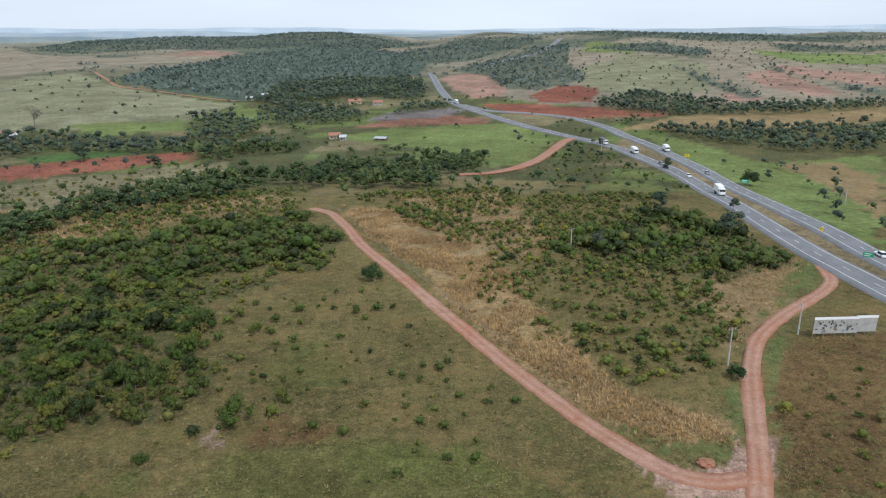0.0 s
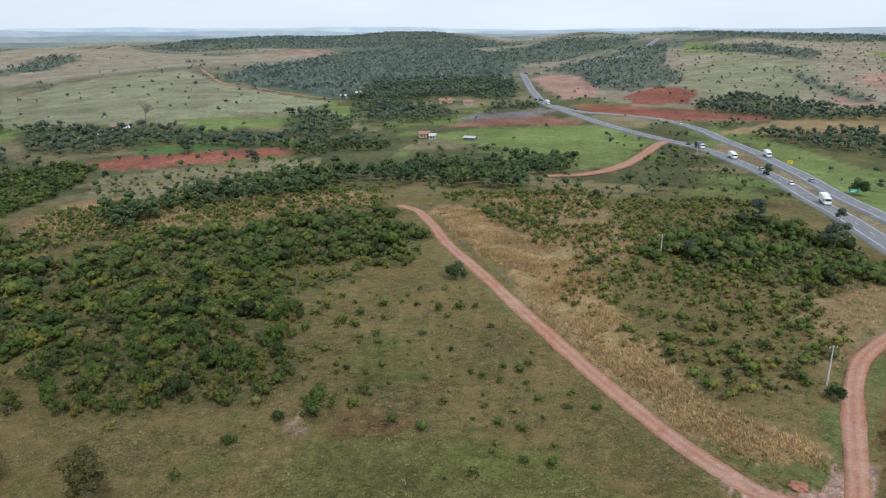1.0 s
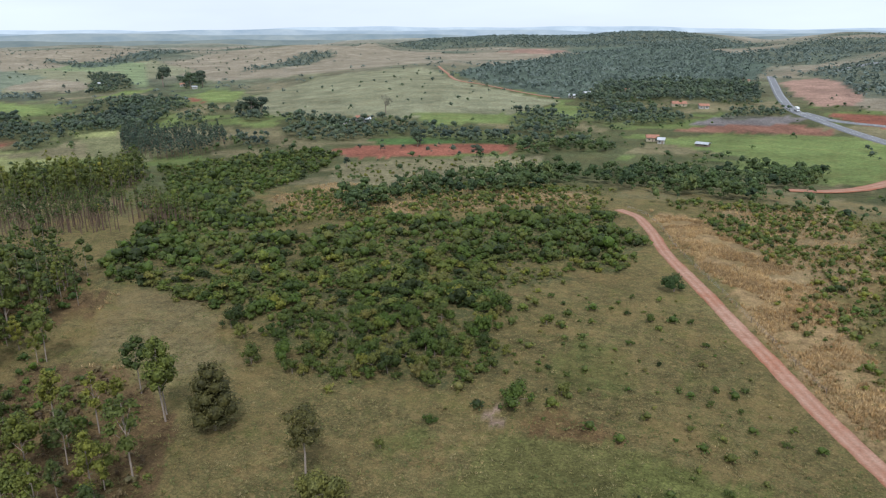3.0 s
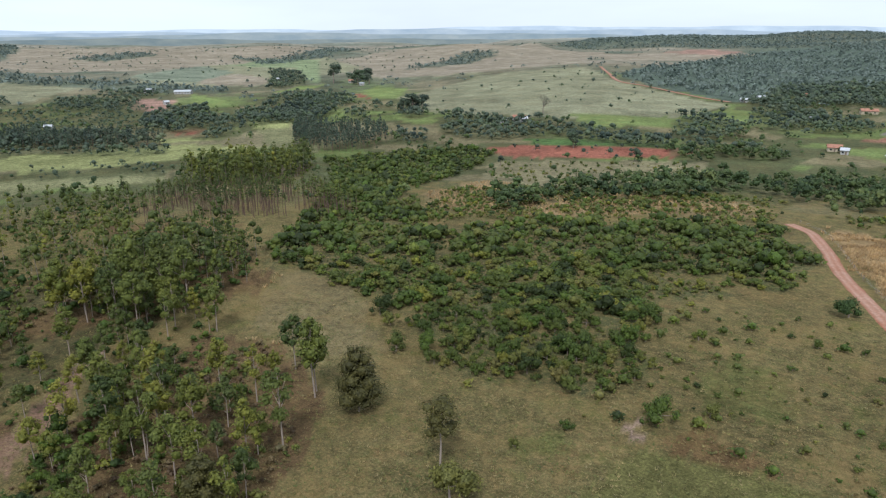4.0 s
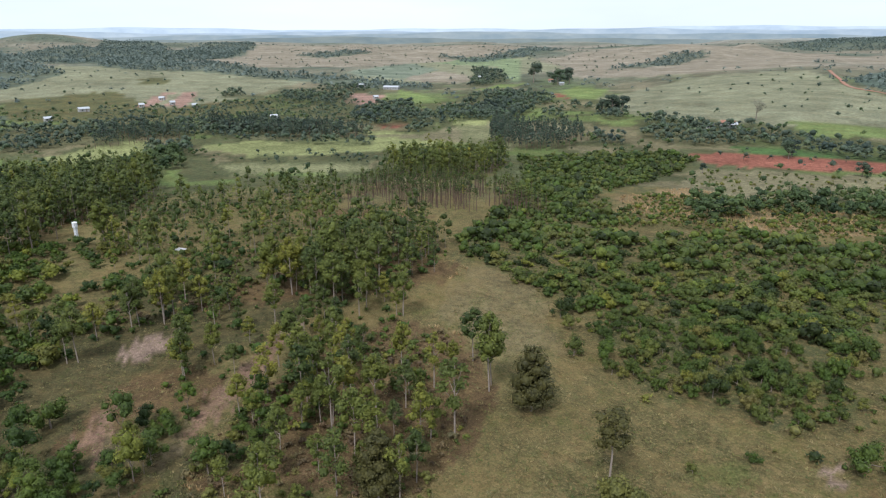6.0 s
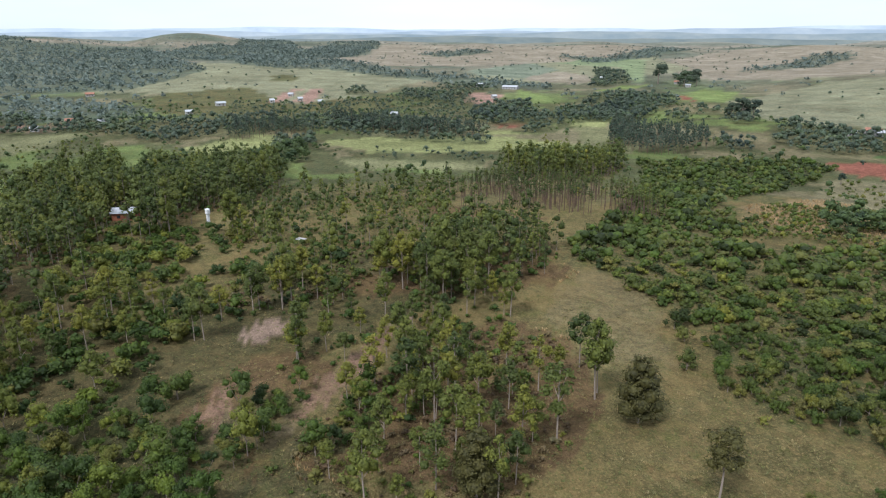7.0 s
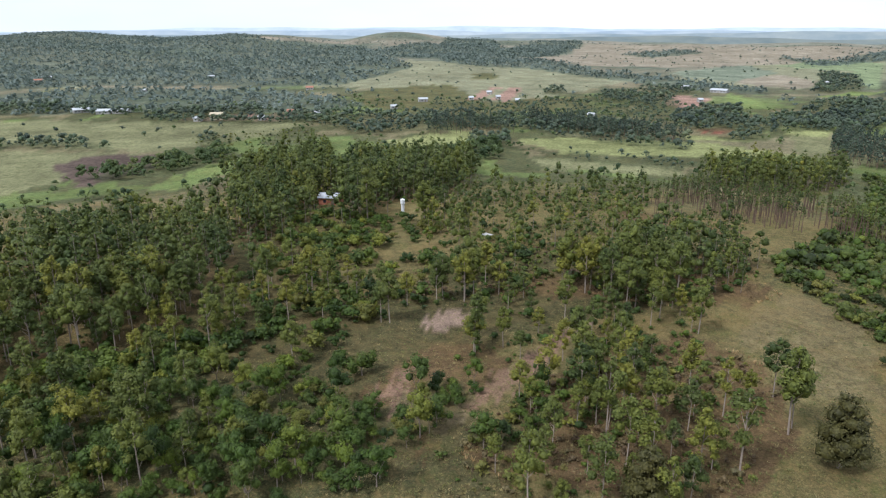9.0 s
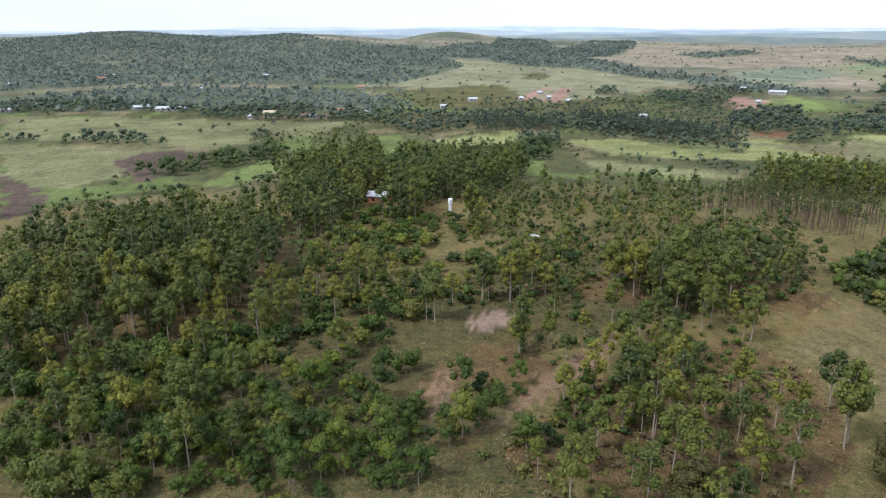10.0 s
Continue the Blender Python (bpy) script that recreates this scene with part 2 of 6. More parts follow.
# woods: kind of growth, outline
WOODS = {
    "scrub_a": ("scrub", [(-130.6, 154.0), (-107.1, 180.2), (-79.8, 205.2), (-47.7, 226.8), (-28.1, 193.8), (-29.3, 171.2), (-39.4, 158.1), (-50.4, 142.3), (-48.4, 124.4), (-36.9, 106.8), (-44.9, 93.9), (-63.7, 88.1), (-77.0, 95.7), (-93.9, 102.1), (-107.1, 109.5), (-139.8, 106.3), (-152.9, 117.0), (-154.3, 142.9)]),
    "scrub_b": ("scrub", [(-155.5, 156.1), (-175, 195), (-201, 278), (-219, 330), (-258, 328), (-270, 284), (-280, 255), (-209, 193)]),
    "scrub_k": ("scrub", [(-152.9, 117.0), (-153.2, 141.8), (-129.7, 152.9), (-151.2, 181.9), (-191, 202), (-209, 193), (-168.2, 144.4)]),
    "scrub_c": ("sparse", [(-139.3, 164.5), (-168, 213), (-151, 236), (-106, 270), (-55, 278), (-49.8, 228.3), (-80.8, 207.7), (-109.2, 183.7)]),
    "scrub_d": ("sparse", [(5.0, 162.3), (27.5, 184.6), (47.0, 175.0), (63.3, 158.1), (60.4, 130.8), (49.3, 113.5), (38.7, 102.8), (30.4, 110.9), (18.5, 126.5)]),
    "scrub_e": ("scrub", [(26.8, 179.5), (46.0, 205.8), (76.4, 231.4), (91.1, 201.7), (87.8, 166.7), (61.9, 154.1), (44.8, 165.9)]),
    "scrub_f": ("sparse", [(-35, 260), (17, 274), (46, 258), (85, 259), (75.1, 227.1), (34.8, 190.8), (16.8, 170.3), (-0.6, 191.7)]),
    "scrub_g": ("dotted", [(-36.9, 129.2), (-19.8, 159.6), (-0.5, 135.0), (10.9, 104.3), (22.2, 79.4), (-14.0, 79.8), (-32.9, 102.0)]),
    "edge_dots": ("dotted", [(-115.9, 104.6), (-91.5, 101.2), (-62.3, 83.2), (-50.8, 90.1), (-38.6, 85.2), (-18.9, 95.5), (-40.1, 166.1), (-51.2, 143.9), (-37.8, 109.3), (-50.6, 98.2), (-83.3, 109.7), (-123.7, 127.2)]),
    "scrub_h": ("dotted", [(69, 409), (97, 354), (105, 271), (85, 283), (48, 297), (38, 315)]),
    "scrub_i": ("dotted", [(56.6, 103.2), (79.2, 113.0), (58.2, 78.1), (47.8, 79.3)]),
    "scrub_j": ("dotted", [(-198, 298), (-116, 367), (-101, 314), (-128, 262), (-164, 239)]),
    "band": ("wood", [(-70, 290), (-69, 344), (-43, 368), (-13, 358), (1, 282), (-5, 270), (-42, 276)]),
    "band_b": ("wood", [(-144, 218), (-129, 245), (-110, 295), (-91, 344), (-70, 290), (-93, 245), (-119.9, 215.3), (-121.1, 181.9)]),
    "thicket": ("wood", [(-11, 357), (-4, 387), (23, 365), (23, 331), (9, 315), (-1, 327)]),
    "valley_c": ("wood", [(-188, 688), (-161, 916), (-48, 960), (-15, 815), (-24, 689), (-108, 741), (-135, 643)]),
    "hill_wood": ("hillwood", [(-380, 844), (-465, 1558), (-209, 1885), (-46, 1391), (-46, 922), (-161, 916), (-194, 713), (-295, 741)]),
    "ridge_wood": ("hillwood", [(-1030, 1834), (-1600, 3547), (-1232, 4164), (-275, 2495), (-33, 1877), (-194, 1749), (-501, 1778), (-739, 1753), (-860, 1666)]),
    "right_wood": ("hillwood", [(15, 1136), (120, 1315), (242, 1582), (273, 1549), (196, 1153), (186, 917), (112, 798), (74, 795), (60, 983)]),
    "right_strip": ("wood", [(150, 682), (208, 759), (284, 641), (416, 666), (388, 619), (265, 574), (191, 572), (136, 616)]),
    "right_strip_b": ("hillwood", [(352, 1196), (334, 952), (337, 898), (330, 734), (304, 701), (317, 900), (349, 1124)]),
    "right_strip_c": ("hillwood", [(467, 1072), (447, 787), (454, 730), (478, 769), (453, 874), (474, 1049)]),
    "right_band": ("wood", [(149, 485), (210, 506), (315, 499), (262, 410), (197, 393), (155, 430)]),
    "right_patch_a": ("hillwood", [(291, 1454), (454, 1551), (505, 1360), (413, 1157), (349, 1293)]),
    "right_patch_b": ("hillwood", [(-100, 1555), (58, 1997), (254, 1855), (131, 1438), (37, 1260), (-43, 1283)]),
    "right_patch_c": ("hillwood", [(671, 1526), (887, 1454), (842, 1377), (661, 1375)]),
    "right_ridge": ("hillwood", [(320, 1823), (811, 2028), (1010, 1662), (976, 1605), (572, 1579), (413, 1683)]),
    "far_strip": ("hillwood", [(-1540, 707), (-1720, 948), (-1519, 896), (-1415, 712)]),
    "far_copse": ("hillwood", [(-1418, 1005), (-1186, 940), (-1431, 1328), (-1338, 1363), (-1192, 1106), (-1067, 846)]),
    "ridge_copse": ("hillwood", [(-780, 901), (-958, 1292), (-916, 1356), (-848, 1256), (-755, 958)]),
    "village_far": ("hillwood", [(-754, -418), (-934, -235), (-859, -29), (-664, 55), (-614, -8), (-675, -122), (-666, -371)]),
    "village_near": ("wood", [(-634, -60), (-619, 7), (-585, 71), (-593, 131), (-537, 202), (-464, 269), (-470, 177), (-508, 112), (-481, 35), (-547, 5)]),
    "far_slope": ("hillwood", [(-1890, -1016), (-2544, -892), (-4533, -780), (-2087, -112), (-1989, 167), (-1046, 154), (-882, 46), (-932, -96), (-977, -246), (-828, -457)]),
    "far_slope_b": ("hillwood", [(-1860, 143), (-2226, 363), (-1929, 550), (-2122, 821), (-1572, 555), (-1558, 393), (-1288, 199)]),
    "hedge": ("wood", [(-493, -206), (-512, -179), (-478, -125), (-441, -112), (-466, -157)]),
    "hedge_b": ("wood", [(-507, -243), (-510, -222), (-489, -214), (-488, -234)]),
    "creek": ("wood", [(-351, -107), (-410, -77), (-425, -40), (-390, -43), (-356, -73), (-337, -90)]),
    "meadow_dots": ("dotted", [(-498, -80), (-527, -7), (-498, 1), (-436, -54)]),
    "green_near": ("wood_low", [(-112.9, -61.8), (-120.9, -51.1), (-123.8, -37.0), (-110.2, -22.5), (-112.9, -5.3), (-105.2, -1.4), (-99.0, 9.4), (-85.2, 12.8), (-75.6, 7.8), (-82.8, -48.2)]),
    "green_near_b": ("wood_low", [(-90.7, 9.5), (-102.1, 12.2), (-105.6, 19.3), (-100.8, 24.7), (-91.4, 21.2), (-87.2, 15.2)]),
    "green_near_c": ("wood_low", [(-87.8, 18.6), (-87.8, 27.1), (-94.7, 29.5), (-97.4, 36.3), (-92.6, 37.9), (-85.7, 31.7), (-81.8, 25.1)]),
    "green_mid": ("bushy", [(-125.0, -37.2), (-138.3, -17.6), (-142.6, -1.1), (-134.7, 12.9), (-114.4, 6.8), (-114.0, -5.4), (-110.2, -22.5)]),
    "green_mid_b": ("bushy", [(-171.1, -20.8), (-203.0, -4.0), (-192.2, 18.7), (-154.9, 19.0), (-141.0, 13.6), (-136.3, 0.0), (-138.3, -17.6)]),
    "green_mid_c": ("bushy", [(-179.0, 25.0), (-181.9, 50.7), (-160.1, 56.6), (-139.5, 48.4), (-151.3, 31.8), (-151.2, 19.5)]),
    "shed_green": ("bushy", [(-199.6, -6.4), (-227.4, 7.9), (-206.1, 24.2), (-186.9, 20.2), (-169.3, 10.9), (-171.1, -0.4)]),
    "euc_dense": ("euc", [(-178.5, -91.6), (-195.2, -84.6), (-213.9, -59.1), (-216.1, -28.8), (-180.7, -21.0), (-162.5, -20.0), (-139.2, -25.8), (-129.9, -38.4), (-122.7, -56.5), (-115.0, -62.7)]),
    "euc_dense_b": ("euc", [(-216.1, -28.8), (-249.2, -16.6), (-265, -9), (-330, 27), (-293, 29), (-250, 10), (-211.0, -5.9), (-195.2, -8.8), (-200.8, -22.1)]),
    "euc_line": ("euc_sparse", [(-152.9, 20.1), (-156.7, 38.6), (-156.0, 56.9), (-134.8, 49.6), (-138.5, 34.4), (-135.2, 21.4)]),
    "euc_row": ("euc_pole", [(-211.4, 109.7), (-191.2, 135.3), (-158.5, 154.7), (-187, 173), (-213, 173), (-246, 152), (-237, 126)]),
    "euc_row_b": ("euc", [(-280, 167), (-299, 198), (-284, 224), (-278, 242), (-246, 207), (-246, 174)]),
    "euc_mid": ("euc", [(-147.0, 54.1), (-163.8, 78.5), (-159.5, 112.3), (-144.2, 107.2), (-128.8, 91.4), (-129.2, 73.3), (-134.3, 58.7)]),
    "euc_mid_b": ("euc_sparse", [(-203.1, 29.6), (-208.2, 47.0), (-203.0, 70.2), (-212.1, 82.5), (-197.0, 102.0), (-176.5, 85.6), (-163.9, 58.1), (-174.0, 41.7), (-179.0, 25.0)]),
    "euc_left": ("euc_sparse", [(-115.1, 23.4), (-122.9, 29.7), (-118.6, 44.5), (-110.5, 43.6), (-105.5, 33.1), (-105.0, 24.9)]),
    "euc_back": ("euc_sparse", [(-223.0, 33.3), (-250, 48), (-246, 86), (-266, 139), (-218.5, 113.5), (-216.0, 78.6), (-211.5, 52.4)]),
    "euc_front": ("euc_near", [(-70.9, 15.7), (-88.5, 23.9), (-103.0, 38.4), (-105.0, 52.7), (-102.4, 70.7), (-90.9, 70.3), (-78.1, 57.8), (-72.3, 49.0), (-60.9, 37.6)]),
    "euc_under": ("understorey", [(-72.1, 13.2), (-90.0, 20.8), (-104.6, 34.9), (-110.6, 55.4), (-104.8, 75.0), (-89.3, 74.0), (-71.6, 57.3), (-59.5, 40.8)]),
    "euc_under_b": ("understorey", [(-141.0, 18.8), (-146.4, 55.3), (-138.7, 98.1), (-159.5, 112.3), (-180.0, 58.1), (-162.8, 21.2)]),
    "shed_wood": ("bushy", [(-214.6, -21.7), (-238.2, -10.2), (-226.7, -0.5), (-193.6, 9.0), (-182.7, 6.9), (-184.2, -6.9)]),
    "shed_wood_b": ("wood", [(-282, -18), (-374, 0), (-390, 38), (-337, 61), (-280, 60), (-251, 42), (-292, 38), (-278, 13), (-279, 0)]),
    "mid_trees": ("euc_sparse", [(-158.5, -19.6), (-169.5, -3.8), (-156.1, 7.0), (-151.0, 19.9), (-134.7, 12.9), (-125.8, -5.6), (-128.1, -23.1)]),
    "mid_trees_b": ("euc_sparse", [(-172.4, 34.7), (-176.9, 54.4), (-158.2, 56.2), (-157.2, 34.5)]),
    "euc_edge": ("euc_sparse", [(-148.2, 19.0), (-146.0, 28.3), (-135.0, 46.6), (-125.7, 46.3), (-128.7, 37.6), (-134.3, 27.3), (-139.8, 17.3)]),
    "euc_fill": ("euc_sparse", [(-123.8, -66.7), (-131.3, -49.4), (-139.3, -27.0), (-126.4, -10.0), (-110.2, -22.5), (-108.9, -42.4), (-107.2, -59.2)]),
    "fill_low": ("wood_low", [(-119.2, -64.7), (-122.0, -50.4), (-131.0, -25.7), (-127.0, -14.4), (-110.2, -22.5), (-119.8, -50.7), (-112.9, -61.8)]),
    "euc_side": ("euc_sparse", [(-113.9, 44.7), (-117.6, 57.3), (-96.4, 49.9), (-70.4, 34.4), (-71.2, 27.3)]),
    "euc_corner": ("euc_sparse", [(-82.8, -48.2), (-107.2, -59.2), (-106.5, -37.2), (-94.6, -11.7), (-78.3, -13.2)]),
    "pasture_dots": ("trees", [(-477, 538), (-438, 854), (-191, 663), (-199, 513), (-337, 468)]),
    "slope_dots": ("trees_thick", [(29, 771), (222, 1312), (392, 1594), (966, 1587), (323, 512), (260, 632), (141, 641)]),
    "valley_dots": ("trees_near", [(-198, 298), (-114, 373), (-148, 465), (-201, 410), (-233, 365), (-199, 279)]),
    "left_dots": ("trees", [(-879, -9), (-1207, 168), (-849, 414), (-559, 209), (-603, 73)]),
    "back_dots": ("trees", [(-1134, 401), (-2253, 1077), (-1432, 1289), (-1047, 1325), (-698, 958), (-737, 583), (-828, 429)]),
    "right_dots": ("trees_near", [(45, 473), (89, 511), (182, 573), (200, 481), (120, 471), (51, 354), (28, 355)]),
    "green_dots": ("trees_near", [(138, 408), (223, 347), (122.4, 184.0), (123, 239)]),
    "meadow_trees": ("trees", [(-613, -291), (-557, 6), (-490, -38), (-442, -89), (-494, -237)]),
    "hill_dots": ("trees", [(-491, 796), (-446, 898), (-191, 663), (-196, 539), (-303, 481)]),
    "forest_edge": ("trees_thick", [(-690, -269), (-659, -63), (-589, 43), (-567, 163), (-657, 28), (-740, -187)]),
    "euc_village": ("wood", [(-669, -151), (-668, -50), (-617, -37), (-607, -129)]),
    "plain_edge": ("euc_far", [(-533, 159), (-550, 180), (-433, 251), (-405, 231), (-456, 184)]),
    "left_edge": ("wood", [(-365, 59), (-396, 91), (-439, 120), (-401, 123), (-332, 74), (-317, 50)]),
    "belt_hillfoot": ("wood", [(-356, 447), (-343, 468), (-293, 455), (-277, 474), (-231, 451), (-199, 440), (-163, 447), (-149, 409), (-170, 393), (-197, 405), (-237, 404), (-245, 376), (-268, 365), (-314, 394)]),
    "belt_west": ("wood", [(-584, 457), (-632, 527), (-599, 549), (-518, 520), (-466, 446), (-426, 379), (-435, 360), (-442, 342)]),
    "copse_tall": ("euc_far", [(-398, 332), (-370, 353), (-342, 373), (-300, 325), (-290, 274), (-318, 276), (-359, 298)]),
    "copse_slope": ("wood", [(-453, 512), (-424, 514), (-366, 445), (-366, 426), (-397, 445)]),
    "copse_farm": ("wood", [(-462, 443), (-443, 453), (-396, 404), (-414, 399)]),
    "copse_farm_b": ("wood", [(-472, 492), (-462, 511), (-418, 462), (-434, 451)]),
    "copse_plain": ("wood", [(-334, 375), (-313, 380), (-280, 339), (-299, 334)]),
    "copse_back": ("wood", [(-926, 734), (-871, 747), (-726, 635), (-702, 574), (-712, 560)]),
    "copse_back_b": ("wood", [(-773, 759), (-771, 792), (-688, 718), (-664, 656)]),
    "woods_house": ("wood", [(-196, 538), (-177, 585), (-138, 538), (-130, 474), (-162, 445)]),
    "woods_foot": ("wood", [(-164, 616), (-139, 670), (-92, 635), (-62, 585), (-79, 546), (-114, 520), (-138, 538)]),
    "woods_road": ("wood", [(-44, 640), (-16, 660), (7, 680), (5, 632), (-38, 597)]),
    "woods_mid": ("wood", [(-206, 844), (-146, 1020), (-88, 953), (-26, 925), (-18, 796), (-63, 764), (-122, 727), (-162, 704)]),
    "woods_fork": ("wood", [(-148, 406), (-140, 438), (-117, 440), (-91, 434), (-83, 405), (-104, 391), (-122, 367), (-136, 374)]),
    "slope_scrub_a": ("slope", [(-709, 127), (-653, 194), (-695, 287), (-753, 348), (-716, 389), (-600, 338), (-519, 341), (-458, 300), (-534, 244), (-598, 182), (-610, 107)]),
    "belt_plain": ("wood", [(-542, 164), (-534, 200), (-490, 224), (-428, 250), (-377, 223), (-398, 201), (-442, 172), (-480, 154)]),
    "belt_plain_b": ("euc_far", [(-543, 95), (-524, 115), (-500, 147), (-475, 139), (-471, 105), (-470, 80)]),
    "copse_yard": ("wood", [(-725, 314), (-739, 364), (-679, 373), (-624, 319), (-659, 288)]),
    "copse_sheds": ("wood", [(-772, 372), (-766, 426), (-713, 424), (-703, 382)]),
    "woods_centre": ("wood", [(-542, 290), (-601, 370), (-600, 395), (-508, 346), (-553, 453), (-616, 557), (-427, 386), (-441, 330), (-414, 290), (-397, 265), (-443, 285), (-486, 268)]),
    "copse_centre": ("euc_far", [(-397, 331), (-401, 362), (-327, 296), (-334, 281)]),
    "copse_knoll": ("wood", [(-764, 260), (-772, 286), (-725, 273), (-730, 249)]),
    "far_belt": ("hillwood", [(-1737, 328), (-1790, 375), (-1385, 424), (-1009, 422), (-899, 486), (-766, 529), (-690, 485), (-755, 427), (-840, 398), (-1017, 338), (-1236, 232)]),
    "far_plantation": ("hillwood", [(-1670, 462), (-2246, 712), (-2573, 997), (-2062, 820), (-1607, 584), (-1510, 463)]),
    "far_hill_wood": ("hillwood", [(-2438, 469), (-3803, 887), (-2227, 604), (-1711, 460), (-1818, 381), (-1857, 353)]),
    "field_rows": ("slope", [(-386, 149), (-334, 194), (-312, 180), (-353, 135)]),
    "field_divide": ("wood", [(-466, 107), (-464, 137), (-438, 132), (-382, 96), (-383, 84)]),
    "village_belt": ("wood", [(-744, -349), (-745, -238), (-666, -148), (-630, -135), (-679, -206), (-666, -314)]),
    "village_belt_b": ("wood", [(-610, -131), (-607, -74), (-569, 1), (-552, 4), (-569, -72), (-584, -123)]),
    "meadow_copse": ("wood", [(-524, -80), (-525, -65), (-475, -58), (-477, -72)]),
    "euc_shed": ("euc", [(-267.9, 13.4), (-284.8, 31.7), (-347.1, 39.2), (-359.9, 59.5), (-336.3, 78.1), (-270.7, 62.7), (-251.2, 45.2), (-242.5, 35.4), (-245.6, 27.8), (-236.6, 15.2)]),
    "euc_shed_b": ("euc", [(-338.4, 17.8), (-358.0, 32.5), (-323.3, 38.9), (-252.6, 28.2), (-218.8, 17.1), (-205.7, 7.8)]),
    "euc_ridge": ("euc", [(-299.0, -35.8), (-356.1, -21.2), (-382.8, 0.3), (-356.8, 16.2), (-305.0, 3.9), (-241.3, -6.9), (-231.2, -24.0)]),
    "tank_bushes": ("bushy", [(-218.6, -5.0), (-228.6, 10.9), (-219.5, 25.5), (-208.8, 39.0), (-184.8, 34.3), (-191.1, 8.5)]),
    "euc_join": ("euc_sparse", [(-125.5, 42.8), (-130.0, 54.0), (-137.8, 64.3), (-142.7, 80.2), (-139.6, 89.5), (-120.5, 78.2), (-102.2, 64.6), (-101.0, 55.4), (-107.7, 48.0), (-113.8, 41.3)]),
}
# roads: width, centre line
ROADS = {
    "dirt_road": (3.2, [(-45.3, 234.9), (-37.6, 226.5), (-30.1, 208.6), (-22.7, 186.1), (-11.7, 162.5), (-3.0, 143.4), (5.1, 126.7), (11.7, 112.8), (17.9, 100.8), (23.2, 91.2), (27.5, 85.1), (31.6, 80.6), (36.0, 79.1), (40.8, 79.8)]),
    "branch_road": (3.0, [(37.1, 64.8), (39.1, 71.5), (40.5, 75.6), (42.7, 80.6), (46.2, 90.1), (50.5, 101.5), (55.3, 113.4), (61.4, 124.0), (70.3, 133.7), (80.0, 142.6), (88.3, 150.5), (92.2, 156.2), (93.9, 161.4), (95.8, 167.9)]),
    "far_track": (5.5, [(7, 314), (23, 320), (36, 339), (49, 363), (62, 396), (76, 437), (84, 454)]),
    "gully_track": (3.4, [(-442, 916), (-385, 825), (-338, 749), (-302, 734), (-254, 707), (-198, 686)]),
    "near_lane": (9.0, [(101.1, 135.1), (100.0, 149.0), (99.1, 161.3), (98.9, 178.6), (100.9, 212.4), (103, 239), (106, 276), (111, 324), (108, 360), (100, 417), (82, 470), (61, 517), (40, 581), (19, 643), (7, 702), (-2, 815), (-11, 951), (-18, 1097)]),
    "far_lane": (9.0, [(113.7, 154.1), (113.7, 174.2), (115.0, 189.7), (116.6, 208.3), (117, 227), (119, 253), (121, 285), (125, 326), (126, 373), (126, 413), (121, 458), (115, 518), (98, 567), (70, 600), (38, 618), (17, 663)]),
    "hill_lane": (11, [(66, 1167), (116, 1264), (175, 1345), (232, 1557), (283, 1747)]),
}
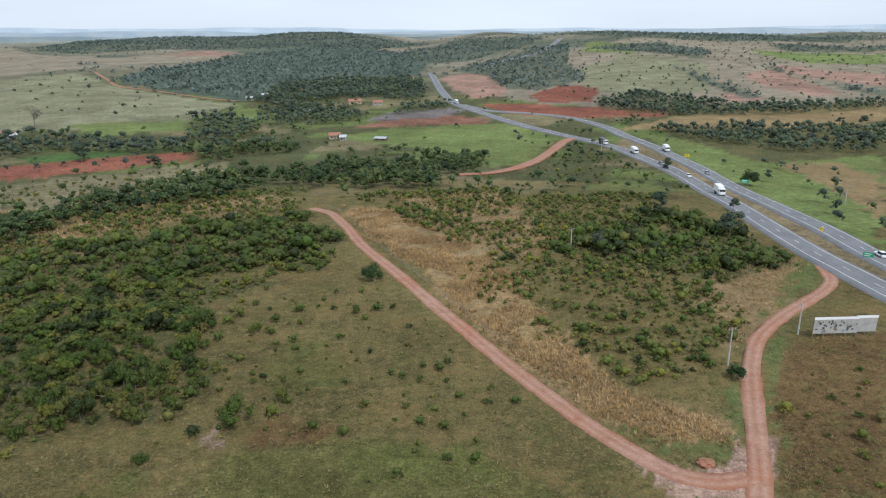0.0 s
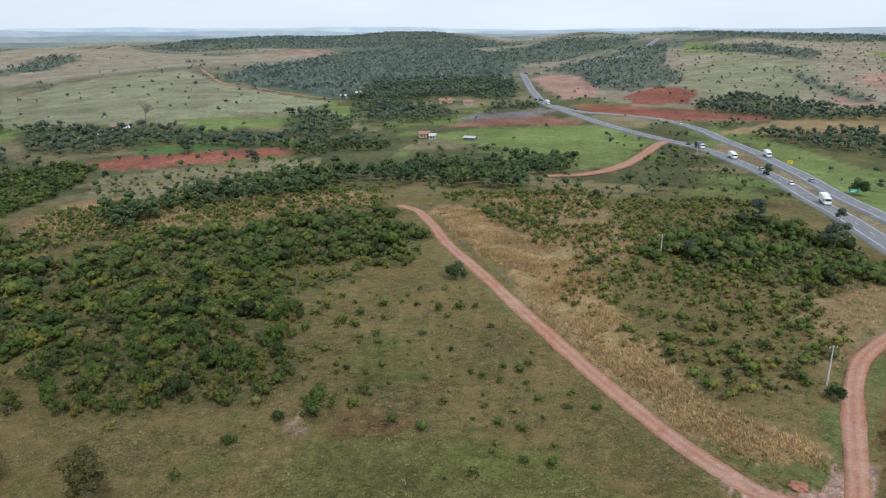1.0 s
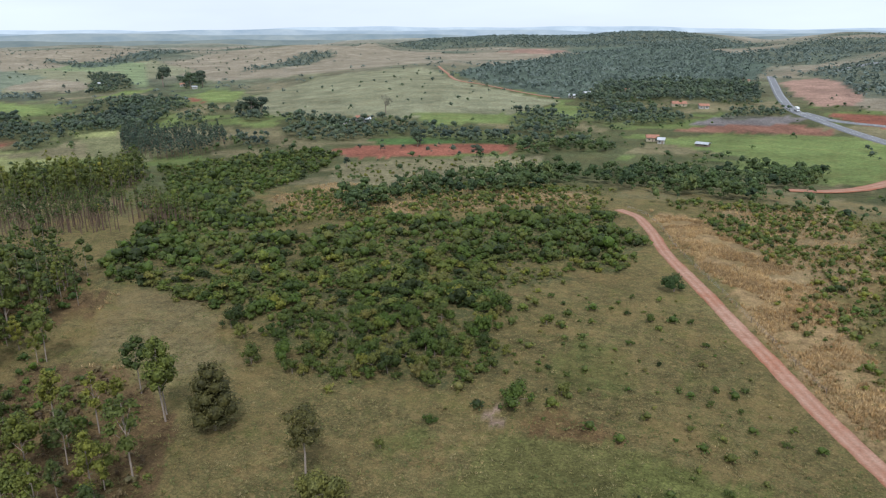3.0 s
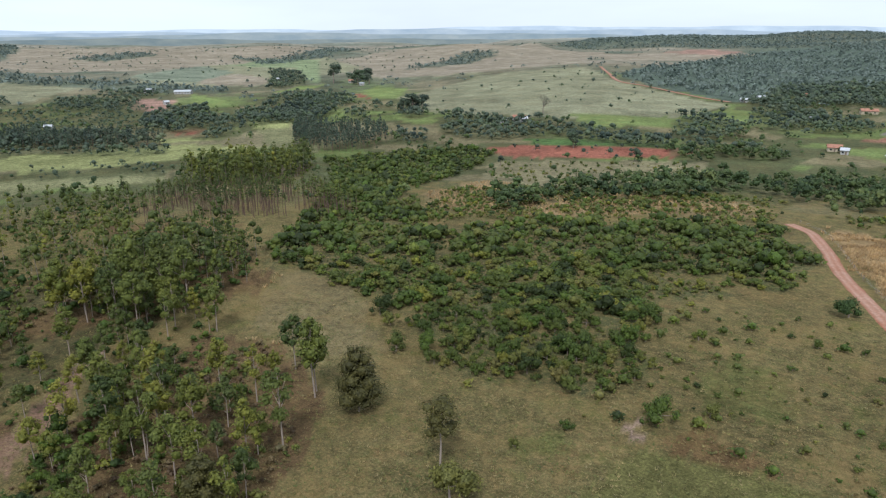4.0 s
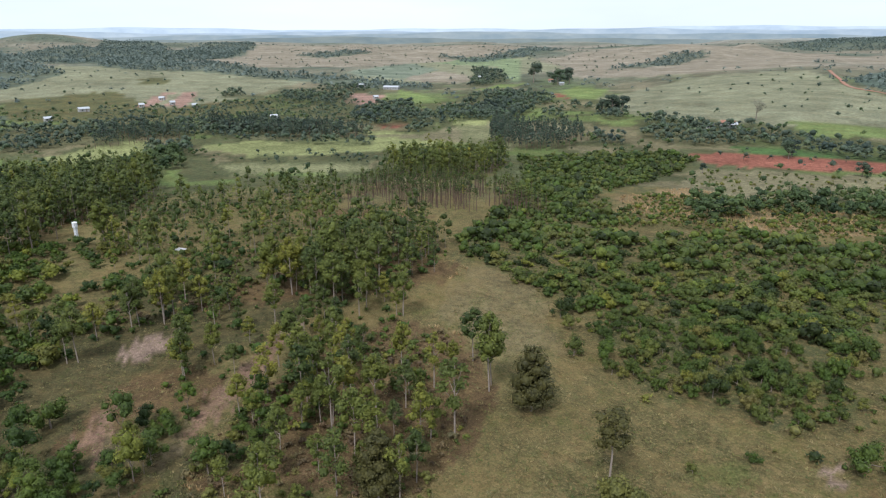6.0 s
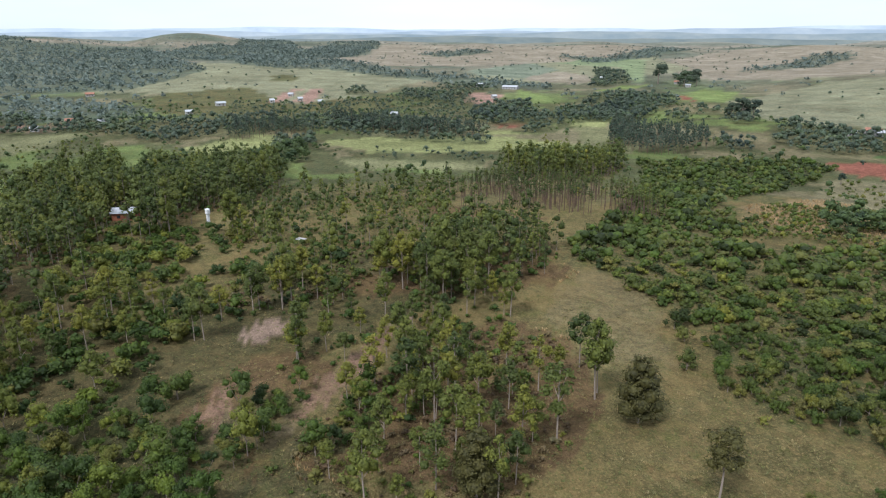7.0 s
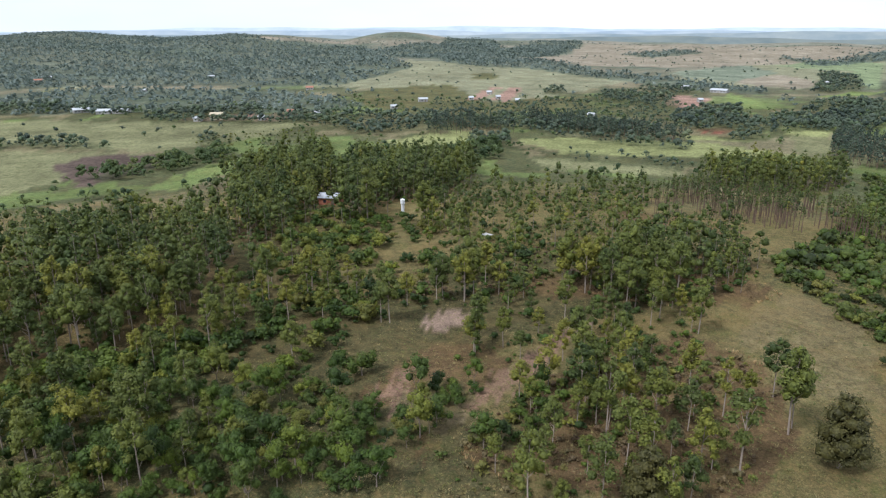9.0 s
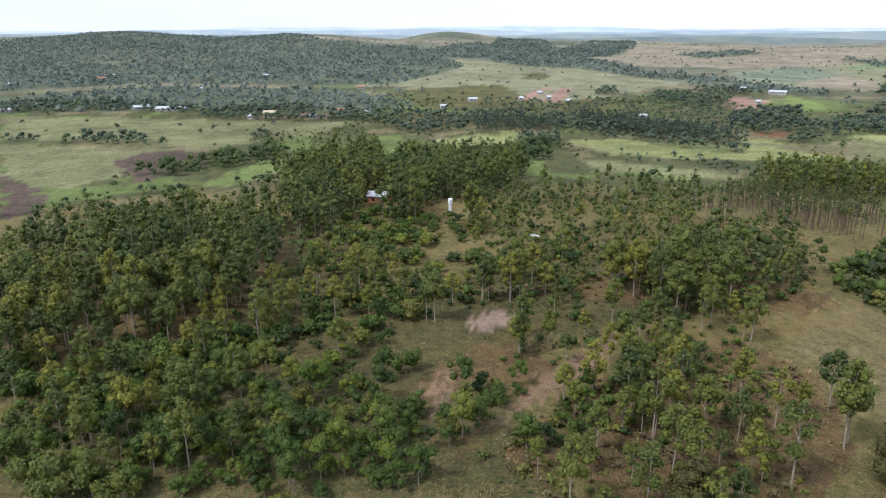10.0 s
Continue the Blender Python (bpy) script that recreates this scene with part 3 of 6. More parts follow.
# single trees: growth, place, height
TREES = {
    "grove": [
        ("tall", -71.7, 54.1, 13.4),
        ("tall", -79.3, 67.0, 14.6),
        ("cone", -70.7, 68.4, 11.7),
        ("young", -72.4, 48.7, 10.4),
        ("tall", -82.9, 52.8, 8.8),
        ("tall", -86.8, 49.6, 9.3),
        ("tall", -92.6, 48.3, 10.5),
        ("tall", -96.9, 43.5, 9.5),
        ("tall", -87.5, 44.6, 9.7),
        ("young", -82.6, 44.7, 5.0),
        ("cone", -66.5, 37.9, 10.1),
        ("young", -70.1, 33.8, 10.2),
        ("tall", -85.7, 60.3, 10.3),
        ("tall", -93.6, 58.9, 9.6),
        ("tall", -89.6, 71.7, 10.5),
        ("round", -51.3, 64.5, 10.9),
        ("bush", -80.4, 88.1, 3.7),
        ("bush", -75.4, 91.4, 4.3),
        ("tall", -86.5, 55.8, 8.1),
        ("tall", -80.7, 68.6, 11.1),
    ],
    "gullies": [
        ("tall", -115.2, 57.6, 7.6),
        ("bush", -82.1, 98.4, 2.7),
        ("bush", -94.9, 99.3, 4.6),
        ("bush", -109.9, 6.4, 4.6),
        ("tall", -115.6, 71.8, 6.3),
        ("tall", -115.4, 33.3, 8.5),
        ("tall", -113.2, 27.1, 8.8),
        ("tall", -143.5, 13.4, 10.0),
        ("tall", -140.3, 31.3, 12.2),
        ("tall", -142.4, 26.9, 10.9),
        ("tall", -225.3, 15.7, 17.8),
        ("tall", -199.8, 32.0, 15.0),
        ("tall", -128.4, -65.8, 11.0),
        ("tall", -113.3, -47.5, 11.2),
        ("tall", -105.0, -39.9, 11.6),
        ("tall", -96.9, -27.9, 11.2),
        ("tall", -96.0, -45.5, 10.7),
        ("young", -106.3, -21.9, 10.1),
        ("tall", -116.2, -5.4, 8.9),
        ("bush", -81.9, -40.9, 7.4),
        ("young", -212.8, 16.3, 18.1),
        ("young", -200.4, 33.6, 14.8),
        ("tall", -203.4, 39.0, 13.3),
        ("young", -189.5, 42.2, 12.5),
        ("bush", -188.8, -0.8, 4.1),
        ("bush", -197.2, 7.5, 4.3),
        ("young", -226.2, 24.0, 11.0),
        ("bush", -79.9, -32.2, 4.9),
    ],
    "far": [
        ("tree", -709.5, 667.0, 25.2),
        ("tree", -664.3, 667.3, 20.1),
        ("tree", -663.3, 687.5, 20.4),
        ("tree", -406.9, 475.8, 15.1),
        ("tree", -405.2, 486.7, 13.2),
        ("tree", -413.4, 470.4, 11.2),
        ("grey", -286.9, 495.5, 15.4),
        ("tree", -145.7, 349.4, 7.0),
        ("tree", -193.5, 293.7, 5.0),
        ("dark_bush", 130.5, 294.0, 7.3),
        ("tree", 98.1, 229.1, 4.5),
        ("tree", 109.6, 337.6, 5.5),
        ("tree", 304.8, 511.1, 8.1),
        ("tree", 292.7, 519.2, 6.1),
        ("tree", -192.9, 370.4, 9.5),
        ("tree", -196.4, 379.7, 9.0),
        ("tall", -302.3, 20.9, 14.5),
        ("young", -341.3, -40.9, 12.0),
        ("young", -257.1, 1.7, 9.0),
        ("tall", -261.6, 15.8, 12.0),
    ],
    "slope": [
        ("bush", -93.2, 152.2, 3.6),
        ("bush", -42.1, 83.5, 1.8),
        ("bush", -45.7, 74.8, 1.5),
        ("bush", -46.5, 60.4, 5.6),
        ("dark_bush", -16.5, 157.1, 4.7),
        ("bush", -18.3, 137.2, 1.9),
        ("bush", -10.8, 139.0, 1.3),
        ("bush", -31.7, 93.8, 4.6),
        ("bush", -26.2, 99.9, 2.4),
        ("bush", -13.6, 117.8, 1.0),
        ("bush", -15.6, 114.4, 0.9),
        ("dark_bush", 49.6, 107.2, 3.1),
        ("bush", -37.1, 126.5, 2.4),
        ("tree", 83.2, 194.7, 7.5),
        ("bush", 67.3, 164.4, 3.7),
        ("tree", 41.5, 177.2, 4.7),
        ("tree", 73.1, 227.0, 6.7),
    ],
}
# buildings: kind, place, width, height
BUILDINGS = {
    "highway_farms": [
        ("roof_house", -84, 678, 16.6, 6.6),
        ("roof_house", -61, 664, 10.8, 4.8),
        ("roof_house", -72, 466, 9.9, 3.8),
        ("white_house", -65, 457, 3.7, 2.6),
        ("shed", -40, 456, 7.4, 2.2),
        ("roof_house", -155, 790, 13.0, 4.6),
        ("roof_house", -43, 950, 13.8, 6.9),
        ("white_house", -183, 733, 8.5, 3.7),
        ("white_house", -189, 698, 8.2, 2.9),
        ("white_house", -111, 602, 5.9, 2.5),
    ],
    "plain_farms": [
        ("white_house", -282, 458, 7.8, 3.5),
        ("long_white", -722, 450, 23.4, 6.2),
        ("long_white", -760, 430, 9.9, 3.5),
        ("white_house", -640, 379, 6.0, 3.6),
        ("roof_house", -699, 691, 11.1, 4.8),
        ("white_house", -660, 670, 7.6, 3.8),
        ("white_house", -292, 446, 6.0, 3.0),
        ("roof_house", -288, 462, 12.3, 2.6),
        ("white_house", -790, 641, 8.2, 4.1),
    ],
    "slope_houses": [
        ("white_house", -689, 187, 5.2, 2.9),
        ("white_house", -661, 199, 5.0, 2.8),
        ("white_house", -682, 158, 5.7, 2.3),
        ("white_house", -739, 191, 6.2, 2.5),
        ("white_house", -677, 109, 11.1, 2.8),
        ("white_house", -545, 227, 6.7, 2.9),
        ("white_house", -630, 75, 7.2, 2.1),
    ],
    "village": [
        ("roof_house", -614, -15, 6.9, 3.5),
        ("roof_house", -843, 3, 10.9, 3.4),
        ("long_white", -668, -169, 34.5, 5.0),
        ("long_white", -684, -200, 18.4, 2.9),
        ("tan_barn", -594, -72, 14.5, 3.9),
        ("white_house", -584, -86, 7.6, 2.9),
        ("white_house", -583, -37, 6.6, 3.3),
        ("white_house", -1080, -135, 12.3, 5.3),
        ("roof_house", -1010, -341, 13.8, 4.3),
        ("white_house", -934, -421, 9.9, 5.8),
        ("white_house", -672, -314, 12.0, 5.4),
        ("white_house", -1127, -368, 17.2, 4.8),
        ("white_house", -600, 7, 5.8, 2.9),
        ("white_house", -864, -183, 7.1, 2.9),
    ],
}
SPOTS = {
    "tower": (-219.0, 28.2),
    "farm_shed": (-248.4, 6.1),
    "board_a": (75.4, 123.3),
    "board_b": (81.7, 124.1),
    "pole_a": (50.4, 111.8),
    "pole_b": (69.0, 124.6),
    "pole_c": (34.8, 181.5),
    "pole_d": (149.6, 252.8),
    "slab": (-189.3, 48.8),
    "post": (-41.3, 241.3),
    "truck": (104.5, 262.6),
    "truck_b": (126.6, 398.1),
    "truck_c": (95.3, 422.3),
    "car_a": (113.0, 313.0),
    "car_b": (124.2, 323.1),
    "car_c": (111.7, 339.1),
    "car_d": (112.0, 173.6),
    "car_e": (110.1, 387.3),
    "car_f": (108.0, 350.9),
    "car_g": (114.1, 541.5),
    "sign_a": (127.2, 289.0),
    "sign_b": (108.5, 169.4),
    "sign_c": (129.8, 368.9),
    "sign_d": (111.2, 197.3),
    "car_h": (9.0, 667.5),
    "rubble": (36.3, 82.9),
}
# ---- plan end ----

# ---- tools ----
rng = np.random.default_rng(7)


def inside(x, y, poly):
    """Which of the places lie in the outline."""
    p = np.array(poly, float)
    res = np.zeros(np.shape(x), bool)
    j = len(p) - 1
    for i in range(len(p)):
        (xi, yi), (xj, yj) = p[i], p[j]
        res ^= ((yi > y) != (yj > y)) & (x < (xj - xi) * (y - yi) / (yj - yi + 1e-9) + xi)
        j = i
    return res


def ripple(x, y, s, seed=0.0):
    """Smooth wandering value between about -1 and 1, of size s metres."""
    a = np.sin(x / s * 1.9 + 1.7 * np.sin(y / s * 1.3 + seed) + seed) + np.sin(y / s * 2.3 + 1.9 * np.sin(x / s * 1.1 + 2 * seed) + 3 * seed)
    b = np.sin((x + y) / s * 3.7 + 2.1 * np.sin((x - y) / s * 2.9 + seed)) * 0.6
    return (a + b) / 2.6


def raw_mesh(name, verts, faces, material=None, smooth=False):
    """A mesh from arrays: faces all of three or all of four corners."""
    me = bpy.data.meshes.new(name)
    verts, faces = np.asarray(verts, np.float32), np.asarray(faces, np.int32)
    k = faces.shape[1]
    me.vertices.add(len(verts))
    me.vertices.foreach_set("co", verts.ravel())
    me.loops.add(faces.size)
    me.loops.foreach_set("vertex_index", faces.ravel())
    me.polygons.add(len(faces))
    me.polygons.foreach_set("loop_start", np.arange(0, faces.size, k, dtype=np.int32))
    if smooth:
        me.polygons.foreach_set("use_smooth", np.ones(len(faces), bool))
    me.update(calc_edges=True)
    if material:
        me.materials.append(material)
    return me


def part(name, bm, material, parent, label=""):
    """Link a bmesh as one mesh object under a thing or part."""
    me = bpy.data.meshes.new(name)
    bm.to_mesh(me)
    bm.free()
    me.materials.append(material)
    ob = new(name, me)
    ob.parent = parent
    return tagged(ob, label) if label else ob


def box(bm, x0, y0, z0, x1, y1, z1, bevel=0.0):
    """Add a box, its edges bevelled."""
    m = Matrix.Translation(((x0 + x1) / 2, (y0 + y1) / 2, (z0 + z1) / 2)) @ Matrix.Diagonal((x1 - x0, y1 - y0, z1 - z0, 1))
    vs = bmesh.ops.create_cube(bm, size=1, matrix=m)["verts"]
    if bevel:
        bmesh.ops.bevel(bm, geom=list({e for v in vs for e in v.link_edges}), offset=bevel, segments=2, affect="EDGES")
    return vs


def rod(bm, a, b, ra, rb, n=7):
    """Add a tapered rod from a to b."""
    a, b = Vector(a), Vector(b)
    d = b - a
    m = Matrix.Translation((a + b) / 2) @ d.to_track_quat("Z", "Y").to_matrix().to_4x4()
    return bmesh.ops.create_cone(bm, cap_ends=True, segments=n, radius1=ra, radius2=rb, depth=d.length, matrix=m)["verts"]


def ground(x, y):
    return float(terrain(x, y))


# ---- materials ----
def material(name, rough=0.85, metal=0.0, spec=0.2):
    m = bpy.data.materials.new(name)
    m.use_nodes = True
    b = m.node_tree.nodes["Principled BSDF"]
    b.inputs["Roughness"].default_value, b.inputs["Metallic"].default_value = rough, metal
    b.inputs["Specular IOR Level"].default_value = spec
    return m, m.node_tree.nodes, m.node_tree.links, b


def noise_node(n, l, scale, detail=4, rough=0.6, coords="Object"):
    co = n.new("ShaderNodeTexCoord")
    t = n.new("ShaderNodeTexNoise")
    t.inputs["Scale"].default_value, t.inputs["Detail"].default_value, t.inputs["Roughness"].default_value = scale, detail, rough
    l.new(co.outputs[coords], t.inputs["Vector"])
    return t.outputs["Fac"]


def ramp(n, l, fac, stops):
    r = n.new("ShaderNodeValToRGB")
    while len(r.color_ramp.elements) < len(stops):
        r.color_ramp.elements.new(0.5)
    for e, (p, c) in zip(r.color_ramp.elements, stops):
        e.position, e.color = p, (*c, 1) if len(c) == 3 else c
    l.new(fac, r.inputs["Fac"])
    return r.outputs["Color"]


def mixed(n, l, a, b, fac, mode="MIX"):
    x = n.new("ShaderNodeMixRGB")
    x.blend_type = mode
    for key, v in (("Color1", a), ("Color2", b), ("Fac", fac)):
        if isinstance(v, (int, float)):
            x.inputs[key].default_value = v
        elif isinstance(v, tuple):
            x.inputs[key].default_value = (*v, 1)
        else:
            l.new(v, x.inputs[key])
    return x.outputs["Color"]


def bumped(n, l, b, height, strength, distance):
    k = n.new("ShaderNodeBump")
    k.inputs["Strength"].default_value, k.inputs["Distance"].default_value = strength, distance
    l.new(height, k.inputs["Height"])
    l.new(k.outputs["Normal"], b.inputs["Normal"])


def grey(v):
    return (v, v, v)


def plain(name, colour, rough=0.7, metal=0.0, scale=3.0, vary=0.25, bump=0.0):
    """Paint, metal or plaster with grain and stains of two sizes."""
    m, n, l, b = material(name, rough, metal, 0.3)
    f = ramp(n, l, noise_node(n, l, scale), [(0.3, grey(1 - vary)), (0.7, grey(1 + vary * 0.4))])
    g = ramp(n, l, noise_node(n, l, scale * 9, 3), [(0.3, grey(1 - vary * 0.5)), (0.7, grey(1.0))])
    l.new(mixed(n, l, mixed(n, l, tuple(colour), f, 1.0, "MULTIPLY"), g, 1.0, "MULTIPLY"), b.inputs["Base Color"])
    if bump:
        bumped(n, l, b, noise_node(n, l, scale * 6), bump, 0.02)
    return m


def make_land():
    m, n, l, b = material("land", 0.95, 0, 0.05)
    a = n.new("ShaderNodeAttribute")
    a.attribute_name = "cover"
    d = n.new("ShaderNodeAttribute")
    d.attribute_name = "straw"
    big = ramp(n, l, noise_node(n, l, 0.045, 5, 0.62), [(0.32, grey(0.72)), (0.68, grey(1.25))])
    wide = ramp(n, l, noise_node(n, l, 0.010, 6, 0.65), [(0.32, grey(0.75)), (0.68, grey(1.22))])
    mid = ramp(n, l, noise_node(n, l, 0.45, 6, 0.7), [(0.3, grey(0.52)), (0.72, grey(1.42))])
    fine = ramp(n, l, noise_node(n, l, 2.6, 4, 0.75), [(0.3, grey(0.42)), (0.72, grey(1.55))])
    c = mixed(n, l, a.outputs["Color"], big, 1.0, "MULTIPLY")
    c = mixed(n, l, mixed(n, l, c, wide, 1.0, "MULTIPLY"), mid, 1.0, "MULTIPLY")
    c = mixed(n, l, c, fine, 0.9, "MULTIPLY")
    # straw, bare earth and fresh green mottling where the sward is broken
    for size, lo, hi, most, tone in ((0.07, 0.47, 0.62, 0.55, (0.25, 0.170, 0.070)), (0.16, 0.52, 0.68, 0.65, (0.078, 0.100, 0.020)), (0.55, 0.50, 0.66, 0.65, (0.29, 0.200, 0.088)),
                                     (0.9, 0.54, 0.68, 0.65, (0.064, 0.078, 0.018)), (2.4, 0.52, 0.66, 0.7, (0.34, 0.240, 0.110)), (0.11, 0.60, 0.72, 0.55, (0.21, 0.110, 0.056)), (4.5, 0.5, 0.64, 0.6, (0.05, 0.055, 0.015))):
        st = ramp(n, l, noise_node(n, l, size, 6, 0.72), [(lo, grey(0)), (hi, grey(most))])
        c = mixed(n, l, c, tone, mixed(n, l, st, d.outputs["Color"], 1.0, "MULTIPLY"))
    l.new(c, b.inputs["Base Color"])
    bumped(n, l, b, noise_node(n, l, 1.8, 6, 0.78), 0.8, 0.7)
    return m


def make_dirt():
    m, n, l, b = material("red_dirt", 0.95, 0, 0.05)
    c = ramp(n, l, noise_node(n, l, 0.22, 6, 0.65), [(0.3, (0.24, 0.108, 0.064)), (0.55, (0.30, 0.160, 0.108)), (0.75, (0.36, 0.225, 0.160))])
    c = mixed(n, l, c, (0.28, 0.105, 0.056), ramp(n, l, noise_node(n, l, 0.06, 4, 0.6), [(0.45, grey(0)), (0.62, grey(0.75))]))
    w = n.new("ShaderNodeAttribute")
    w.attribute_name = "wear"
    k = mixed(n, l, w.outputs["Color"], ramp(n, l, noise_node(n, l, 0.5, 5, 0.7), [(0.3, grey(0.2)), (0.7, grey(1.0))]), 1.0, "MULTIPLY")
    c = mixed(n, l, c, (0.41, 0.275, 0.205), k)
    f = ramp(n, l, noise_node(n, l, 2.2, 5, 0.7), [(0.3, grey(0.7)), (0.7, grey(1.1))])
    l.new(mixed(n, l, c, f, 1.0, "MULTIPLY"), b.inputs["Base Color"])
    bumped(n, l, b, noise_node(n, l, 2.5, 5, 0.7), 0.5, 0.15)
    return m


def make_asphalt():
    m, n, l, b = material("asphalt", 0.8, 0, 0.3)
    c = ramp(n, l, noise_node(n, l, 0.12, 6, 0.65), [(0.3, (0.125, 0.126, 0.132)), (0.7, (0.19, 0.19, 0.196))])
    f = ramp(n, l, noise_node(n, l, 1.6, 4, 0.7), [(0.3, grey(0.8)), (0.7, grey(1.1))])
    l.new(mixed(n, l, c, f, 1.0, "MULTIPLY"), b.inputs["Base Color"])
    return m


def make_leaf(name, tones, by_object, mottle=0.8):
    """Foliage: each plant has its own tone, each leaf spray and each limb a little of its own."""
    m, n, l, b = material(name, 0.6, 0, 0.25)
    if by_object:
        tone = n.new("ShaderNodeObjectInfo").outputs["Random"]
    else:
        a = n.new("ShaderNodeAttribute")
        a.attribute_name = "tone"
        tone = a.outputs["Fac"]
    c = ramp(n, l, tone, [(k / (len(tones) - 1), t) for k, t in enumerate(tones)])
    g = n.new("ShaderNodeNewGeometry")
    v = ramp(n, l, g.outputs["Random Per Island"], [(0.0, grey(0.82)), (1.0, grey(1.16))])
    c = mixed(n, l, c, v, 1.0, "MULTIPLY")
    t = n.new("ShaderNodeTexNoise")
    t.inputs["Scale"].default_value, t.inputs["Detail"].default_value = 2.2, 3
    l.new(g.outputs["Position"], t.inputs["Vector"])
    c = mixed(n, l, c, ramp(n, l, t.outputs["Fac"], [(0.32, grey(0.68)), (0.68, grey(1.26))]), 1.0, "MULTIPLY")
    w = n.new("ShaderNodeTexNoise")
    w.inputs["Scale"].default_value, w.inputs["Detail"].default_value = 0.55, 2
    l.new(g.outputs["Position"], w.inputs["Vector"])
    c = mixed(n, l, c, ramp(n, l, w.outputs["Fac"], [(0.34, (0.84, 0.88, 0.94)), (0.66, (1.16, 1.12, 0.98))]), mottle, "MULTIPLY")
    l.new(c, b.inputs["Base Color"])
    bumped(n, l, b, t.outputs["Fac"], 0.6, 0.25)
    tr = n.new("ShaderNodeBsdfTranslucent")
    l.new(c, tr.inputs["Color"])
    mx = n.new("ShaderNodeMixShader")
    mx.inputs["Fac"].default_value = 0.3
    l.new(b.outputs["BSDF"], mx.inputs[1])
    l.new(tr.outputs["BSDF"], mx.inputs[2])
    l.new(mx.outputs["Shader"], n["Material Output"].inputs["Surface"])
    return m


LAND, DIRT, ASPHALT = make_land(), make_dirt(), make_asphalt()
# tones run from dark to pale, with olive, grey and yellowish plants among them
SHRUB_T = ((0.030, 0.043, 0.010), (0.057, 0.086, 0.014), (0.076, 0.093, 0.020), (0.069, 0.110, 0.016), (0.111, 0.115, 0.028), (0.118, 0.147, 0.024), (0.148, 0.129, 0.041), (0.166, 0.169, 0.026))
THICKET_T = ((0.029, 0.048, 0.012), (0.055, 0.091, 0.014), (0.049, 0.077, 0.014), (0.080, 0.118, 0.016), (0.061, 0.087, 0.019), (0.113, 0.150, 0.019), (0.121, 0.117, 0.025), (0.159, 0.179, 0.025))
EUC_T = ((0.053, 0.075, 0.019), (0.089, 0.109, 0.023), (0.078, 0.100, 0.027), (0.121, 0.134, 0.024), (0.104, 0.126, 0.027), (0.155, 0.161, 0.027), (0.198, 0.190, 0.031))
# valley wood greens with extra blue mixed in to stand for haze
HAZY_WOOD_T = ((0.038, 0.057, 0.044), (0.063, 0.089, 0.056), (0.083, 0.106, 0.071), (0.078, 0.112, 0.059), (0.125, 0.148, 0.083))
DARK_T = ((0.057, 0.055, 0.019), (0.084, 0.077, 0.023), (0.109, 0.101, 0.029))
SHRUB_LEAF, SHRUB_STUFF = make_leaf("shrub_leaf", SHRUB_T, True), make_leaf("shrub_leaves", SHRUB_T, False)
THICKET_LEAF, THICKET_STUFF = make_leaf("thicket_leaf", THICKET_T, True), make_leaf("thicket_leaves", THICKET_T, False)
EUC_LEAF, EUC_STUFF = make_leaf("eucalyptus_leaf", EUC_T, True), make_leaf("eucalyptus_leaves", EUC_T, False)
COPSE_STUFF = make_leaf("copse_leaves", ((0.030, 0.052, 0.022), (0.056, 0.086, 0.030), (0.078, 0.108, 0.036), (0.072, 0.110, 0.036), (0.128, 0.155, 0.050)), False)
HAZY_WOOD_LEAF, HAZY_WOOD_STUFF = make_leaf("hazy_wood_leaf", HAZY_WOOD_T, True), make_leaf("hazy_wood_leaves", HAZY_WOOD_T, False)
THICKET_DARK = make_leaf("dark_bush_leaf", ((0.034, 0.058, 0.018), (0.048, 0.078, 0.022)), True)
GREY_LEAF = make_leaf("grey_leaf", ((0.14, 0.135, 0.10), (0.17, 0.16, 0.12)), True)
DARK_LEAF = make_leaf("dark_leaf", DARK_T, True)
# leaves of the distant hills, haze put into their pale bluish tones
HAZY_HILL_STUFF = make_leaf("hazy_hill_leaves", ((0.112, 0.144, 0.124), (0.134, 0.168, 0.142), (0.158, 0.190, 0.156)), False, 0.4)
BROWN_BRUSH = make_leaf("brown_brush", ((0.090, 0.060, 0.034), (0.135, 0.092, 0.050), (0.160, 0.135, 0.060)), False)
STRAW = make_leaf("straw", ((0.28, 0.180, 0.084), (0.43, 0.290, 0.142), (0.56, 0.41, 0.220)), False)
BROWN_GRASS = make_leaf("brown_grass", ((0.10, 0.074, 0.034), (0.165, 0.116, 0.056), (0.24, 0.172, 0.090)), False)
BLADES = make_leaf("grass_blades", ((0.078, 0.102, 0.026), (0.155, 0.142, 0.050), (0.275, 0.215, 0.100)), False)
BARK = plain("bark", (0.30, 0.24, 0.19), 0.9, 0, 1.5, 0.5)
GREY_BARK = plain("grey_bark", (0.27, 0.225, 0.18), 0.9, 0, 1.5, 0.45)
POLE_BARK = plain("brown_bark", (0.150, 0.098, 0.072), 0.9, 0, 1.5, 0.4)
PALE_BARK = plain("pale_bark", (0.37, 0.30, 0.24), 0.85, 0, 1.2, 0.45)

